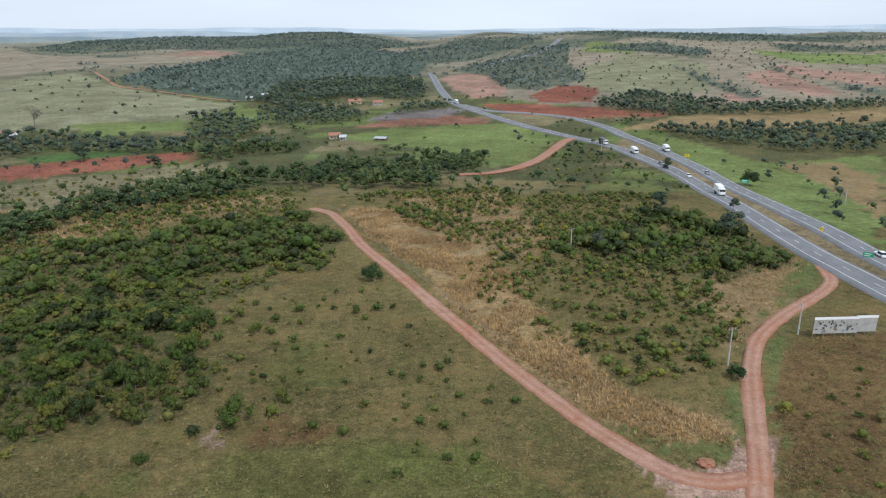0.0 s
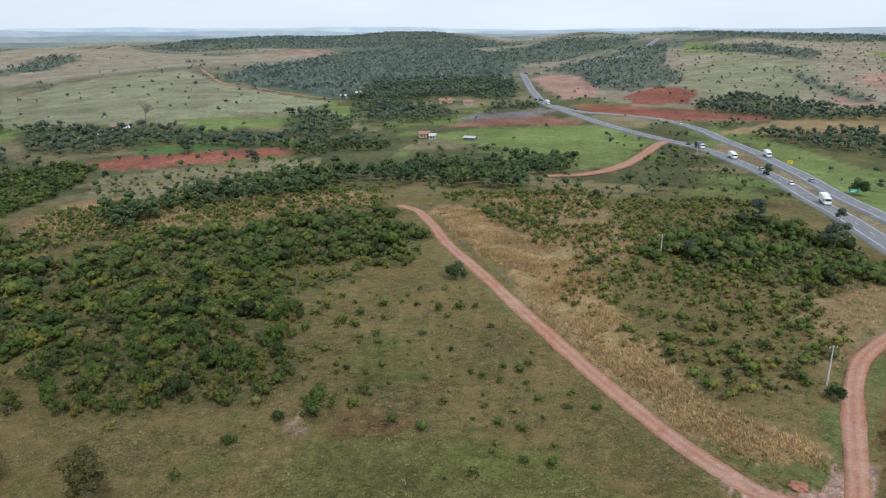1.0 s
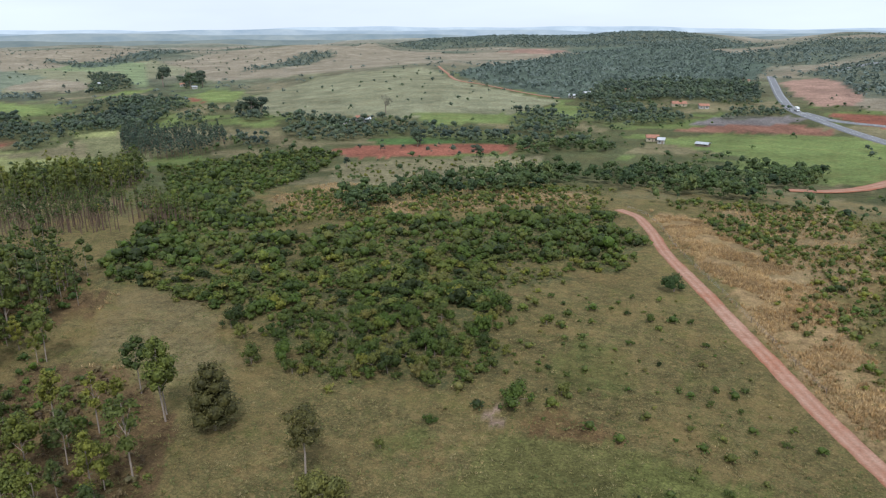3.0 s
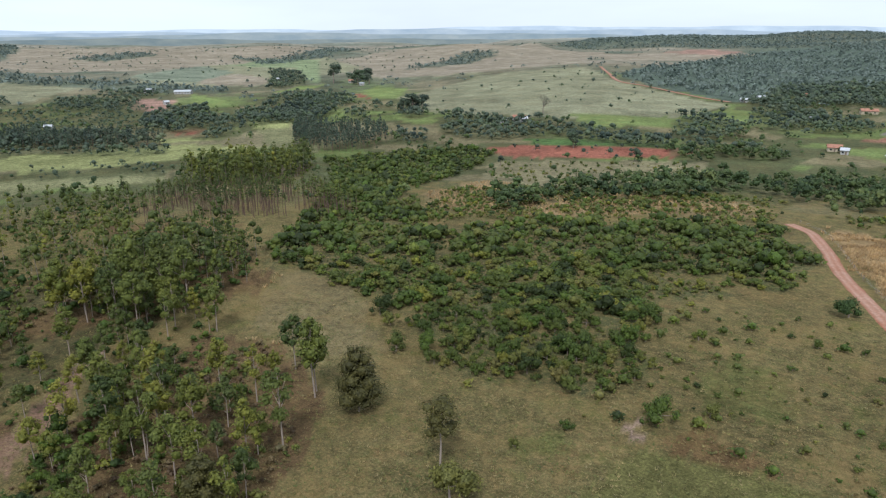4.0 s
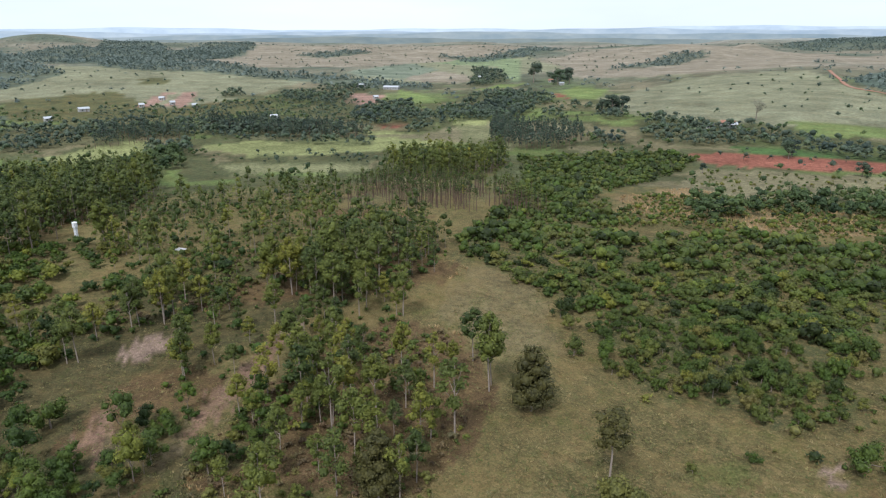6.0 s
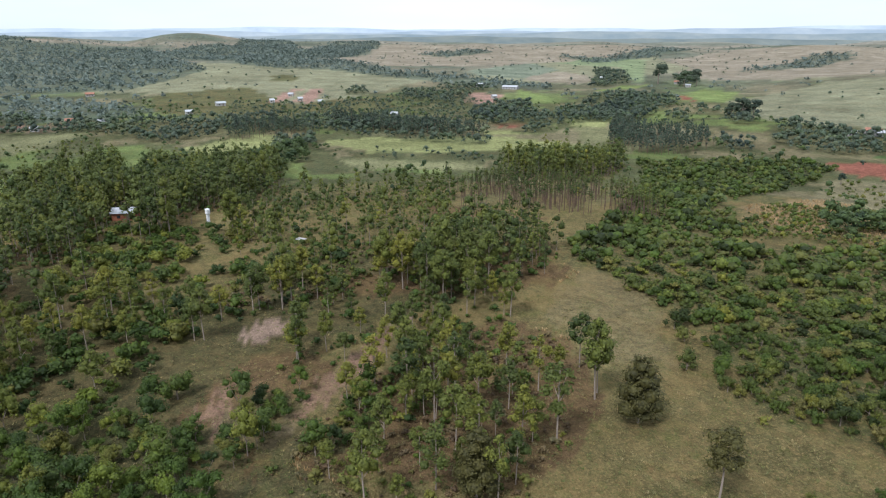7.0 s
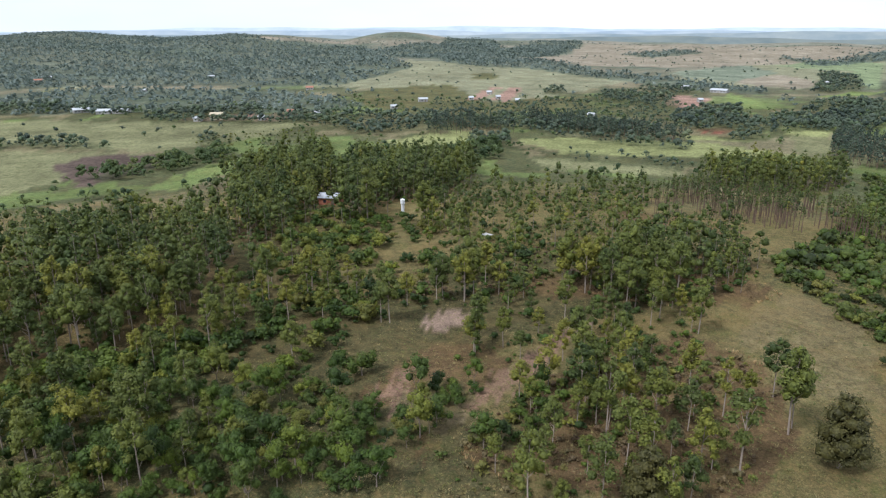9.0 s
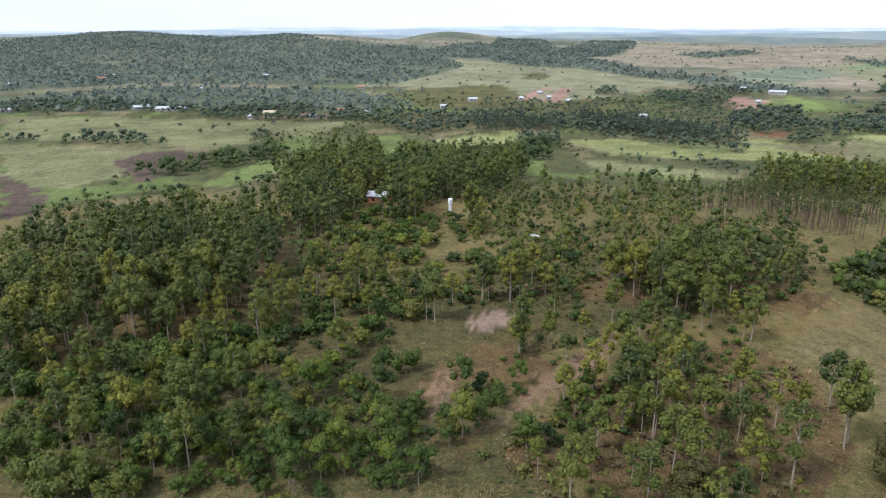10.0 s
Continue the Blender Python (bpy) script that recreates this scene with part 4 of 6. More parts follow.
# ---- ground ----
# distance haze is mixed into the pasture, forestfloor and distant field tints
TINT = {"straw": (0.300, 0.205, 0.105), "verge": (0.108, 0.136, 0.048), "scarsoil": (0.215, 0.132, 0.092), "slopegrass": (0.070, 0.064, 0.030), "olive": (0.132, 0.112, 0.048), "drygrass_pale": (0.156, 0.128, 0.064), "fresh": (0.098, 0.122, 0.032), "median": (0.22, 0.175, 0.10), "scrubland": (0.076, 0.086, 0.040), "pasture": (0.204, 0.206, 0.128), "pasture_dry": (0.240, 0.208, 0.156),
        "green": (0.142, 0.190, 0.062), "crop": (0.075, 0.125, 0.040), "meadow": (0.172, 0.170, 0.084), "meadow_dry": (0.195, 0.172, 0.096), "hay": (0.235, 0.245, 0.100), "drygrass": (0.262, 0.188, 0.102),
        "browngrass": (0.140, 0.088, 0.042), "redsoil": (0.225, 0.088, 0.058), "pinksoil": (0.285, 0.180, 0.135), "palesoil": (0.29, 0.205, 0.15), "roaddirt": (0.37, 0.245, 0.185),
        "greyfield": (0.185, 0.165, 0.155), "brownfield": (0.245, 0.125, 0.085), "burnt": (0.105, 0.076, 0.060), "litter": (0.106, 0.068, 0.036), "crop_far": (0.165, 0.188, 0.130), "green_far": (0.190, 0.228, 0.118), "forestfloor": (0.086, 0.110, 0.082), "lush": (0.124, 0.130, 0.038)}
STRAWY = {"olive": 0.6, "slopegrass": 0.4, "scarsoil": 0.35, "verge": 0.5, "straw": 0.5, "drygrass_pale": 0.5, "fresh": 0.4, "scrubland": 0.5, "drygrass": 0.6, "browngrass": 0.5, "litter": 0.45, "pasture_dry": 0.25, "pasture": 0.2, "green": 0.25}


def build_ground():
    az = np.concatenate([np.arange(-42, 124, 0.36), np.arange(124, 318, 4.0)])
    r = np.concatenate([[0.0], np.exp(np.linspace(math.log(4), math.log(45), 18)), np.exp(np.arange(math.log(45) + 0.015, math.log(4750), 0.0225))])
    A, R = np.meshgrid(np.radians(az), r)
    X, Y = -np.sin(A) * R, np.cos(A) * R
    Z = terrain(X, Y)
    nr, na = X.shape
    i, j = np.meshgrid(np.arange(nr - 1), np.arange(na), indexing="ij")
    k = (j + 1) % na
    faces = np.stack([i * na + j, (i + 1) * na + j, (i + 1) * na + k, i * na + k], -1).reshape(-1, 4)[:, ::-1]
    me = raw_mesh("ground", np.stack([X, Y, Z], -1).reshape(-1, 3), faces, LAND, True)
    x, y, rr = X.ravel(), Y.ravel(), R.ravel()
    w = np.clip(rr * 0.012, 1.2, 2.6)
    jx, jy = x + w * ripple(x, y, 9, 0.3) + w * 0.6 * ripple(x, y, 3.1, 2.0), y + w * ripple(x, y, 10, 1.1) + w * 0.6 * ripple(x, y, 2.7, 4.0)
    jx, jy = jx + rng.normal(0, 0.35, len(x)) * w, jy + rng.normal(0, 0.35, len(x)) * w
    col = np.empty((len(x), 3))
    s = np.clip((rr - 235) / 60, 0, 1)[:, None]
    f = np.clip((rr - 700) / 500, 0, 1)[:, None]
    col[:] = np.array(TINT["olive"]) * (1 - s) + np.array(TINT["scrubland"]) * s
    v = ripple(x, y, 75, 1.4)[:, None] + 0.5 * ripple(x, y, 21, 0.4)[:, None]
    col = col * (1 - s) + s * np.where(v > 0.35, np.array(TINT["meadow_dry"]) * 0.85, np.where(v < -0.4, np.array(TINT["green"]) * 0.8, col))
    patch = np.clip(0.5 + 0.9 * ripple(x, y, 170, 0.8), 0, 1)[:, None]
    # beyond 2400 m the land colour fades into a painted haze grey
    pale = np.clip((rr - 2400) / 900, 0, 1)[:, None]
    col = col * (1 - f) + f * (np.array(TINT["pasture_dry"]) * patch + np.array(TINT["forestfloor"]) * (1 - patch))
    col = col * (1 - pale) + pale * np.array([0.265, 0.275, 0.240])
    straw = np.where(rr < 300, 0.75, 0.2)
    for name, (cover, poly) in COVER.items():
        k = inside(jx, jy, poly)
        col[k] = np.array(TINT[cover]) if cover not in ("fresh", "lush") else 0.5 * col[k] + 0.5 * np.array(TINT[cover])
        straw[k] = STRAWY.get(cover, 0.0)
    for name, (kind, poly) in WOODS.items():
        if kind in ("scrub", "wood", "euc", "wood_low", "hillwood", "slope"):
            k = inside(jx, jy, poly)
            under = {"euc": "litter", "hillwood": "forestfloor"}.get(kind, "scrubland")
            mix = 0.85 if kind in ("hillwood", "scrub") else 0.6
            col[k] = np.array(TINT[under]) * mix + col[k] * (1 - mix)
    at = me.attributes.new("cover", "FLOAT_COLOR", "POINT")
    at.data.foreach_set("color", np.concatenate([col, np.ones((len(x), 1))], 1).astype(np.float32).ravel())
    at = me.attributes.new("straw", "FLOAT", "POINT")
    at.data.foreach_set("value", straw.astype(np.float32))
    return tagged(new("ground", me), "rolling savanna land with pastures, ploughed red fields and scrub", "ground", kind="structure")


build_ground()


# ---- roads ----
def smooth_line(pts, step):
    """A rounded line through the points."""
    p = np.array(pts, float)
    q = np.vstack([2 * p[0] - p[1], p, 2 * p[-1] - p[-2]])
    out = []
    for i in range(1, len(q) - 2):
        n = max(2, int(np.hypot(*(q[i + 1] - q[i])) / step))
        t = np.linspace(0, 1, n, endpoint=False)[:, None]
        out.append(0.5 * (2 * q[i] + (q[i + 1] - q[i - 1]) * t + (2 * q[i - 1] - 5 * q[i] + 4 * q[i + 1] - q[i + 2]) * t ** 2
                          + (3 * q[i] - q[i - 1] - 3 * q[i + 1] + q[i + 2]) * t ** 3))
    return np.vstack(out + [p[-1:]])


def ribbon(name, line, offsets, lift, mat, rough_edge=0.0):
    """A strip laid on the land along a line, with cross offsets in metres and their heights above the land."""
    d = np.gradient(line, axis=0)
    d /= np.hypot(d[:, 0], d[:, 1])[:, None]
    nx, ny = -d[:, 1], d[:, 0]
    cols = []
    for i, (o, h) in enumerate(zip(offsets, lift)):
        e = o + (rough_edge * (0.7 * ripple(line[:, 0] + o, line[:, 1], 8, o) + 0.5 * ripple(line[:, 0], line[:, 1] + o, 2.6, o)) if i in (0, len(offsets) - 1) else 0)
        x, y = line[:, 0] + nx * e, line[:, 1] + ny * e
        cols.append(np.stack([x, y, terrain(x, y) + h], -1))
    V = np.stack(cols, 1)
    n, k = V.shape[:2]
    i, j = np.meshgrid(np.arange(n - 1), np.arange(k - 1), indexing="ij")
    faces = np.stack([i * k + j, i * k + j + 1, (i + 1) * k + j + 1, (i + 1) * k + j], -1).reshape(-1, 4)
    return raw_mesh(name, V.reshape(-1, 3), faces[:, ::-1], mat, True)


for road_name, label in (("dirt_road", "long reddish dirt road running over the hill"), ("branch_road", "curved reddish dirt road joining the highway"),
                         ("far_track", "pale dirt track curving down from the highway"), ("gully_track", "short red track worn down the pasture hill")):
    w, pts = ROADS[road_name]
    line = smooth_line(pts, 1.5 if w < 5 else 4)
    off = [-w * 0.62, -w * 0.5, -w * 0.24, 0, w * 0.24, w * 0.5, w * 0.62]
    up = 0.5 if road_name in ("far_track", "gully_track") else 0.0
    me = ribbon("dirt_road", line, off, [up - 0.2, up + 0.10, up + 0.06, up + 0.13, up + 0.06, up + 0.10, up - 0.2], DIRT, 0.7)
    at = me.attributes.new("wear", "FLOAT", "POINT")
    at.data.foreach_set("value", np.tile([0.0, 0.1, 0.9, 0.25, 0.9, 0.1, 0.0], len(me.vertices) // 7).astype(np.float32))
    tagged(new("dirt_road", me), label, "road", kind="structure")

# ---- highway ----
PAINT = plain("road_paint", (0.75, 0.75, 0.72), 0.7, 0, 2, 0.3)


def carriageway(road_name, label):
    w, pts = ROADS[road_name]
    line = smooth_line(pts, 5)
    h = w / 2
    me = ribbon("road", line, [-h - 0.5, -h, -h * 0.5, 0, h * 0.5, h, h + 0.5], [-0.5, 0.42, 0.46, 0.5, 0.46, 0.42, -0.5], ASPHALT)
    road = tagged(new("road", me), label, "road", kind="structure")
    fine = smooth_line(pts, 3)
    for name, o, mat in (("edge_line", h - 1.9, PAINT), ("edge_line", -h + 1.0, PAINT)):
        new(name, ribbon(name, fine, [o - 0.09, o + 0.09], [0.51, 0.51], mat)).parent = road
    for i in range(0, min(len(fine) - 3, 220), 4):
        new("lane_mark", ribbon("lane_mark", fine[i:i + 2], [-0.55, -0.4], [0.54, 0.54], PAINT)).parent = road
    return road


carriageway("near_lane", "grey asphalt highway carriageway with white lane marks")
carriageway("far_lane", "second grey asphalt carriageway beyond a grassy median")
carriageway("hill_lane", "far stretch of grey highway climbing the hill")


# ---- plants ----
def spray(n, centres, radii, size, flat=0.75, up=0.35, tri=False, seed=1, slim=0.62):
    """Leaf sprays over ellipsoid clumps: arrays of corners and faces."""
    g = np.random.default_rng(seed)
    c, rad = np.array(centres, float), np.array(radii, float)
    share = rad[:, 0] * rad[:, 2]
    k = g.choice(len(c), n, p=share / share.sum())
    d = g.normal(size=(n, 3))
    d /= np.linalg.norm(d, axis=1)[:, None]
    d[:, 2] = np.where(d[:, 2] < -0.35, -d[:, 2], d[:, 2])
    q = c[k] + d * rad[k] * g.uniform(0.72, 1.06, (n, 1))
    nor = d * flat + g.normal(size=(n, 3)) * 0.36 + np.array([0, 0, up])
    nor /= np.linalg.norm(nor, axis=1)[:, None]
    a = np.cross(nor, g.normal(size=(n, 3)))
    a /= np.linalg.norm(a, axis=1)[:, None] + 1e-9
    b = np.cross(nor, a)
    s = size * g.uniform(0.6, 1.35, (n, 1))
    if tri:
        V = np.stack([q + a * s, q - a * s * 0.6 + b * s * 0.8, q - a * s * 0.5 - b * s * 0.8], 1)
        return V.reshape(-1, 3), np.arange(n * 3).reshape(-1, 3)
    bend = nor * s * 0.35
    V = np.stack([q + a * s - bend, q + b * s * slim, q - a * s - bend, q - b * s * slim], 1)
    return V.reshape(-1, 3), np.arange(n * 4).reshape(-1, 4)


ICO = [(0, 0, 1), (0, 0, -1)] + [(0.894 * math.cos(a), 0.894 * math.sin(a), z) for z, o in ((0.447, 0.0), (-0.447, 0.628)) for a in [o + k * 1.2566 for k in range(5)]]
ICO_F = [(0, 2 + k, 2 + (k + 1) % 5) for k in range(5)] + [(1, 7 + (k + 1) % 5, 7 + k) for k in range(5)] \
    + [(2 + k, 7 + k, 2 + (k + 1) % 5) for k in range(5)] + [(2 + (k + 1) % 5, 7 + k, 7 + (k + 1) % 5) for k in range(5)]


def cored(leaves, clumps, shrink=0.8, seed=1):
    """Leaf sprays together with the dense inner mass of each clump, all in corners of four."""
    g = np.random.default_rng(seed)
    V, F = leaves
    vs, fs, base = [V], [F], len(V)
    for c, r in zip(*clumps):
        v = np.array(ICO) * np.array(r) * shrink * g.uniform(0.75, 1.15, (12, 1)) + np.array(c)
        vs.append(v)
        f = np.array(ICO_F) + base
        fs.append(np.concatenate([f, f[:, 2:]], 1) if F.shape[1] == 4 else f)
        base += 12
    return np.vstack(vs), np.vstack(fs)


def shrub_clumps(seed, spread=1.0):
    """Clumps of a low bush of radius 1."""
    g = np.random.default_rng(seed)
    n = g.integers(5, 9)
    c = [(0, 0, 0.72)] + [(math.cos(a) * d, math.sin(a) * d, h) for a, d, h in zip(g.uniform(0, 6.28, n), g.uniform(0.35, 0.78, n) * spread, g.uniform(0.28, 0.85, n))]
    r = [(0.5, 0.5, 0.42)] + [(s, s, s * 0.8) for s in g.uniform(0.24, 0.45, n)]
    return c, r


def tree_clumps(seed):
    """Clumps of a broadleaf tree of radius 1 and height about 2.2."""
    g = np.random.default_rng(seed)
    n = g.integers(6, 10)
    c = [(0, 0, 1.75)] + [(math.cos(a) * d, math.sin(a) * d, h) for a, d, h in zip(g.uniform(0, 6.28, n), g.uniform(0.3, 0.75, n), g.uniform(0.95, 1.8, n))]
    r = [(0.5, 0.5, 0.42)] + [(s, s, s * 0.75) for s in g.uniform(0.28, 0.5, n)]
    return c, r


def euc_clumps(seed, low=0.42, wide=0.17, top=0.95):
    """Billowing clumps of a eucalyptus of height 1: small domes on spreading limbs, fuller towards the top."""
    g = np.random.default_rng(seed)
    n = g.integers(10, 15)
    u = np.linspace(0.0, 1.0, n)
    h = low + (top - low) * u ** 0.85 + g.normal(0, 0.018, n)
    w = wide * np.sqrt(np.clip(np.sin(math.pi * (0.16 + 0.78 * u)), 0.05, 1))
    a = np.cumsum(g.uniform(1.6, 3.0, n))
    d = w * g.uniform(0.45, 0.95, n) * (1 - 0.7 * u ** 3)
    c = [(math.cos(x) * v, math.sin(x) * v, z) for x, v, z in zip(a, d, h)]
    r = [(v * k, v * k, v * k * e) for v, k, e in zip(np.maximum(w, wide * 0.55), g.uniform(0.42, 0.66, n), g.uniform(0.8, 1.2, n))]
    return c, r


def cone_clumps(seed):
    """Clumps of a dense dark cone-shaped tree of height 1."""
    g = np.random.default_rng(seed)
    h = np.linspace(0.14, 0.92, 22)
    w = 0.38 * np.sqrt(np.clip(1.03 - h, 0, 1)) * np.clip(h * 4, 0.55, 1)
    a = np.arange(22) * 2.4
    return [(math.cos(x) * v * 0.55, math.sin(x) * v * 0.55, z) for x, v, z in zip(a, w, h)], [(v * 0.62, v * 0.62, v * 0.5) for v in w]


def round_clumps(seed):
    """Clumps of an open round crown on a bare stem, height 1."""
    g = np.random.default_rng(seed)
    a = np.arange(12) * 2.4
    d = g.uniform(0.06, 0.2, 12)
    return [(0, 0, 0.86)] + [(math.cos(x) * v, math.sin(x) * v, z) for x, v, z in zip(a, d, g.uniform(0.52, 0.9, 12))], [(0.13, 0.13, 0.1)] + [(0.12, 0.12, 0.085)] * 12


def in_poly(poly, spacing, seed):
    """Loosely even places in an outline."""
    g = np.random.default_rng(seed)
    p = np.array(poly, float)
    lo, hi = p.min(0), p.max(0)
    X, Y = np.meshgrid(np.arange(lo[0], hi[0], spacing), np.arange(lo[1], hi[1], spacing))
    X = X + g.uniform(-0.48, 0.48, X.shape) * spacing
    Y = Y + g.uniform(-0.48, 0.48, Y.shape) * spacing
    w = max(spacing * 0.7, 3.2)
    k = inside(X + w * ripple(X, Y, 11, 0.5) + g.normal(0, 0.3, X.shape) * w, Y + w * ripple(X, Y, 9, 1.5) + g.normal(0, 0.3, X.shape) * w, poly)
    return np.stack([X[k], Y[k]], 1)


def near_line(P, pts, w):
    L = smooth_line(pts, 2.0)
    return np.array([np.min(np.hypot(L[:, 0] - x, L[:, 1] - y)) < w for x, y in P]) if len(P) else np.zeros(0, bool)


def clear_of_roads(P):
    bad = np.zeros(len(P), bool)
    for name, (w, pts) in ROADS.items():
        bad |= near_line(P, pts, w * 0.5 + 1.6)
    return P[~bad]


def stuff(name, P, S, tones, templates, mats, label, category, sink=0.0, seed=3):
    """Many plants in one mesh: places, sizes, tones. A template holds corners, faces and how many of its last faces are wood."""
    g = np.random.default_rng(seed)
    vs, fs, ts, ms, base = [], [], [], [], 0
    which = g.integers(0, len(templates), len(P))
    Z = terrain(P[:, 0], P[:, 1])
    for k, (V, F, nw) in enumerate(templates):
        sel = np.where(which == k)[0]
        if not len(sel):
            continue
        a = g.uniform(0, 6.28, len(sel))
        ca, sa = np.cos(a)[:, None], np.sin(a)[:, None]
        w = S[sel][:, None]
        x = (V[None, :, 0] * ca - V[None, :, 1] * sa) * w + P[sel, :1]
        y = (V[None, :, 0] * sa + V[None, :, 1] * ca) * w + P[sel, 1:]
        z = (V[None, :, 2] * g.uniform(0.85, 1.2, (len(sel), 1)) - sink) * w + Z[sel][:, None]
        vs.append(np.stack([x, y, z], -1).reshape(-1, 3))
        fs.append((F[None] + (np.arange(len(sel)) * len(V))[:, None, None]).reshape(-1, F.shape[1]) + base)
        ts.append(np.repeat(tones[sel], len(V)))
        m = np.zeros(len(F), np.int32)
        m[len(F) - nw:] = 1
        ms.append(np.tile(m, len(sel)))
        base += len(sel) * len(V)
    F = np.vstack(fs)
    me = raw_mesh(name, np.vstack(vs), F, mats[0])
    for extra in mats[1:]:
        me.materials.append(extra)
    if len(mats) > 1:
        me.polygons.foreach_set("material_index", np.concatenate(ms))
    at = me.attributes.new("tone", "FLOAT", "POINT")
    at.data.foreach_set("value", np.concatenate(ts).astype(np.float32))
    return tagged(new(name, me), label, category, kind="stuff")


def with_stem(leaves, height, radius, lean=0.0):
    """Add a thin four-sided tapering stem to a template."""
    V, F = leaves
    b = len(V)
    ring = [(1, 0), (0, 1), (-1, 0), (0, -1)]
    v = [(x * radius, y * radius, -0.02) for x, y in ring] + [(x * radius * 0.4 + lean, y * radius * 0.4, height) for x, y in ring]
    f = [(k, (k + 1) % 4, 4 + (k + 1) % 4, 4 + k) for k in range(4)]
    f = np.array(f) + b
    if F.shape[1] == 3:
        f = np.vstack([f[:, :3], f[:, [0, 2, 3]]])
    return np.vstack([V, v]), np.vstack([F, f]), len(f)


def bare(t):
    return t[0], t[1], 0


SHRUB_MID = [bare(cored(spray(165, *shrub_clumps(s), 0.105, tri=True, seed=s), [k[:5] for k in shrub_clumps(s)], 0.84, s)) for s in range(20, 28)]
SHRUB_LOW = [bare(cored(spray(46, *shrub_clumps(s), 0.19, tri=True, seed=s), [k[:3] for k in shrub_clumps(s)], 0.85, s)) for s in range(30, 36)]
SHRUB_TINY = [bare(cored(spray(30, *shrub_clumps(s), 0.215, tri=True, seed=s), [k[:1] for k in shrub_clumps(s)], 1.1, s)) for s in range(36, 42)]
TREE_MID = [bare(cored(spray(105, *tree_clumps(s), 0.15, tri=True, seed=s), [k[:5] for k in tree_clumps(s)], 0.82, s)) for s in range(140, 148)]
TREE_FAR = [bare(cored(spray(26, *tree_clumps(s), 0.28, tri=True, seed=s), [k[:1] for k in tree_clumps(s)], 1.1, s)) for s in range(40, 48)]
CLUMP_FAR = [bare(spray(8, *shrub_clumps(s, 1.15), 0.52, tri=True, seed=s)) for s in range(50, 56)]


def grove_tree(s, low, wide, leaves=105, size=0.033, stem=0.008):
    """Template of a eucalyptus for the groves."""
    k = euc_clumps(s, low, wide)
    return with_stem(cored(spray(leaves, *k, size, seed=s, tri=True), [q[::3] for q in k], 0.8, s), 0.86, stem, 0.015)


EUC_MID = [grove_tree(s, 0.22 + 0.06 * (s % 4), 0.17 + 0.025 * (s % 3)) for s in range(60, 70)]
EUC_POLE = [grove_tree(s, 0.56 + 0.04 * (s % 3), 0.062 + 0.012 * (s % 3), 44, 0.026, 0.016) for s in range(160, 168)]
EUC_FAR = [grove_tree(s, 0.30 + 0.04 * (s % 3), 0.15, 34, 0.055, 0.012) for s in range(170, 175)]
LOW_MID = [bare(cored(spray(140, *shrub_clumps(s), 0.12, tri=True, seed=s), [k[:5] for k in shrub_clumps(s)], 0.8, s)) for s in range(70, 76)]


def gather(kinds, spacing, seed, clear=True):
    P = [in_poly(poly, spacing, seed + i) for i, (n, (k, poly)) in enumerate(WOODS.items()) if k in kinds]
    P = np.vstack(P)
    return clear_of_roads(P) if clear else P


def off_gullies(P):
    """Leave the eroded gullies and the land just below them open."""
    bad = np.zeros(len(P), bool)
    for name, (cover, poly) in COVER.items():
        if name.startswith("scar_") and cover != "litter":
            for k in (1.0, 1.04):
                bad |= inside(P[:, 0] * k, P[:, 1] * k, poly)
    return P[~bad]


def off_spots(P):
    """Keep plants off the tank, the shed and the slab, and off the land just before them."""
    bad = np.zeros(len(P), bool)
    for key, w in (("tower", 3.0), ("farm_shed", 4.6), ("slab", 3.0)):
        q = np.array(SPOTS[key])
        along = np.clip((P @ q) / (q @ q), 0.88, 1.0)
        bad |= np.hypot(*(P - along[:, None] * q).T) < w
    return P[~bad]


def nearest(P, n):
    """Split places into the n nearest to the middle of the hilltop, and the rest."""
    k = np.argsort(np.hypot(P[:, 0], P[:, 1]))
    return P[k[:n]], P[k[n:]]


def tree_thing(name, clumps, leaves, size, leaf_mat, wood_mat, stem_top, stem_r, label, category, group, limbs=5, seed=1, core=0.72):
    """One plant of unit size as a thing with a stem and a crown, kept as the pattern for its copies."""
    g = np.random.default_rng(seed)
    thing = tagged(new(name), label, category, group)
    V, F = cored(spray(leaves, *clumps, size, tri=True, seed=seed), clumps, core, seed)
    crown = new("crown", raw_mesh("crown", V, F, leaf_mat))
    crown.parent = thing
    bm = bmesh.new()
    bend = Vector((g.uniform(-0.02, 0.02), g.uniform(-0.02, 0.02), stem_top * 0.5))
    rod(bm, (0, 0, -0.03), bend, stem_r, stem_r * 0.75, 6)
    rod(bm, bend, (bend.x * 0.3, bend.y * 0.3, stem_top), stem_r * 0.75, stem_r * 0.3, 6)
    pick = g.choice(len(clumps[0]), min(limbs, len(clumps[0])), replace=False)
    for k in pick:
        c = clumps[0][k]
        rod(bm, (bend.x * 0.6, bend.y * 0.6, min(c[2] * 0.72, stem_top * 0.95)), c, stem_r * 0.4, stem_r * 0.15, 4)
    part("trunk", bm, wood_mat, thing)
    return thing


def plant(pattern, x, y, size, g, squash=1.0):
    m = pose(x, y, ground(x, y), 0, 0, g.uniform(0, 360)) @ Matrix.Diagonal((size, size, size * squash, 1))
    ob = copy_thing(pattern, m)
    ob.matrix_basis = m
    return ob


def drop_pattern(pattern):
    for o in (*pattern.children_recursive, pattern):
        bpy.data.objects.remove(o)


g0 = np.random.default_rng(11)

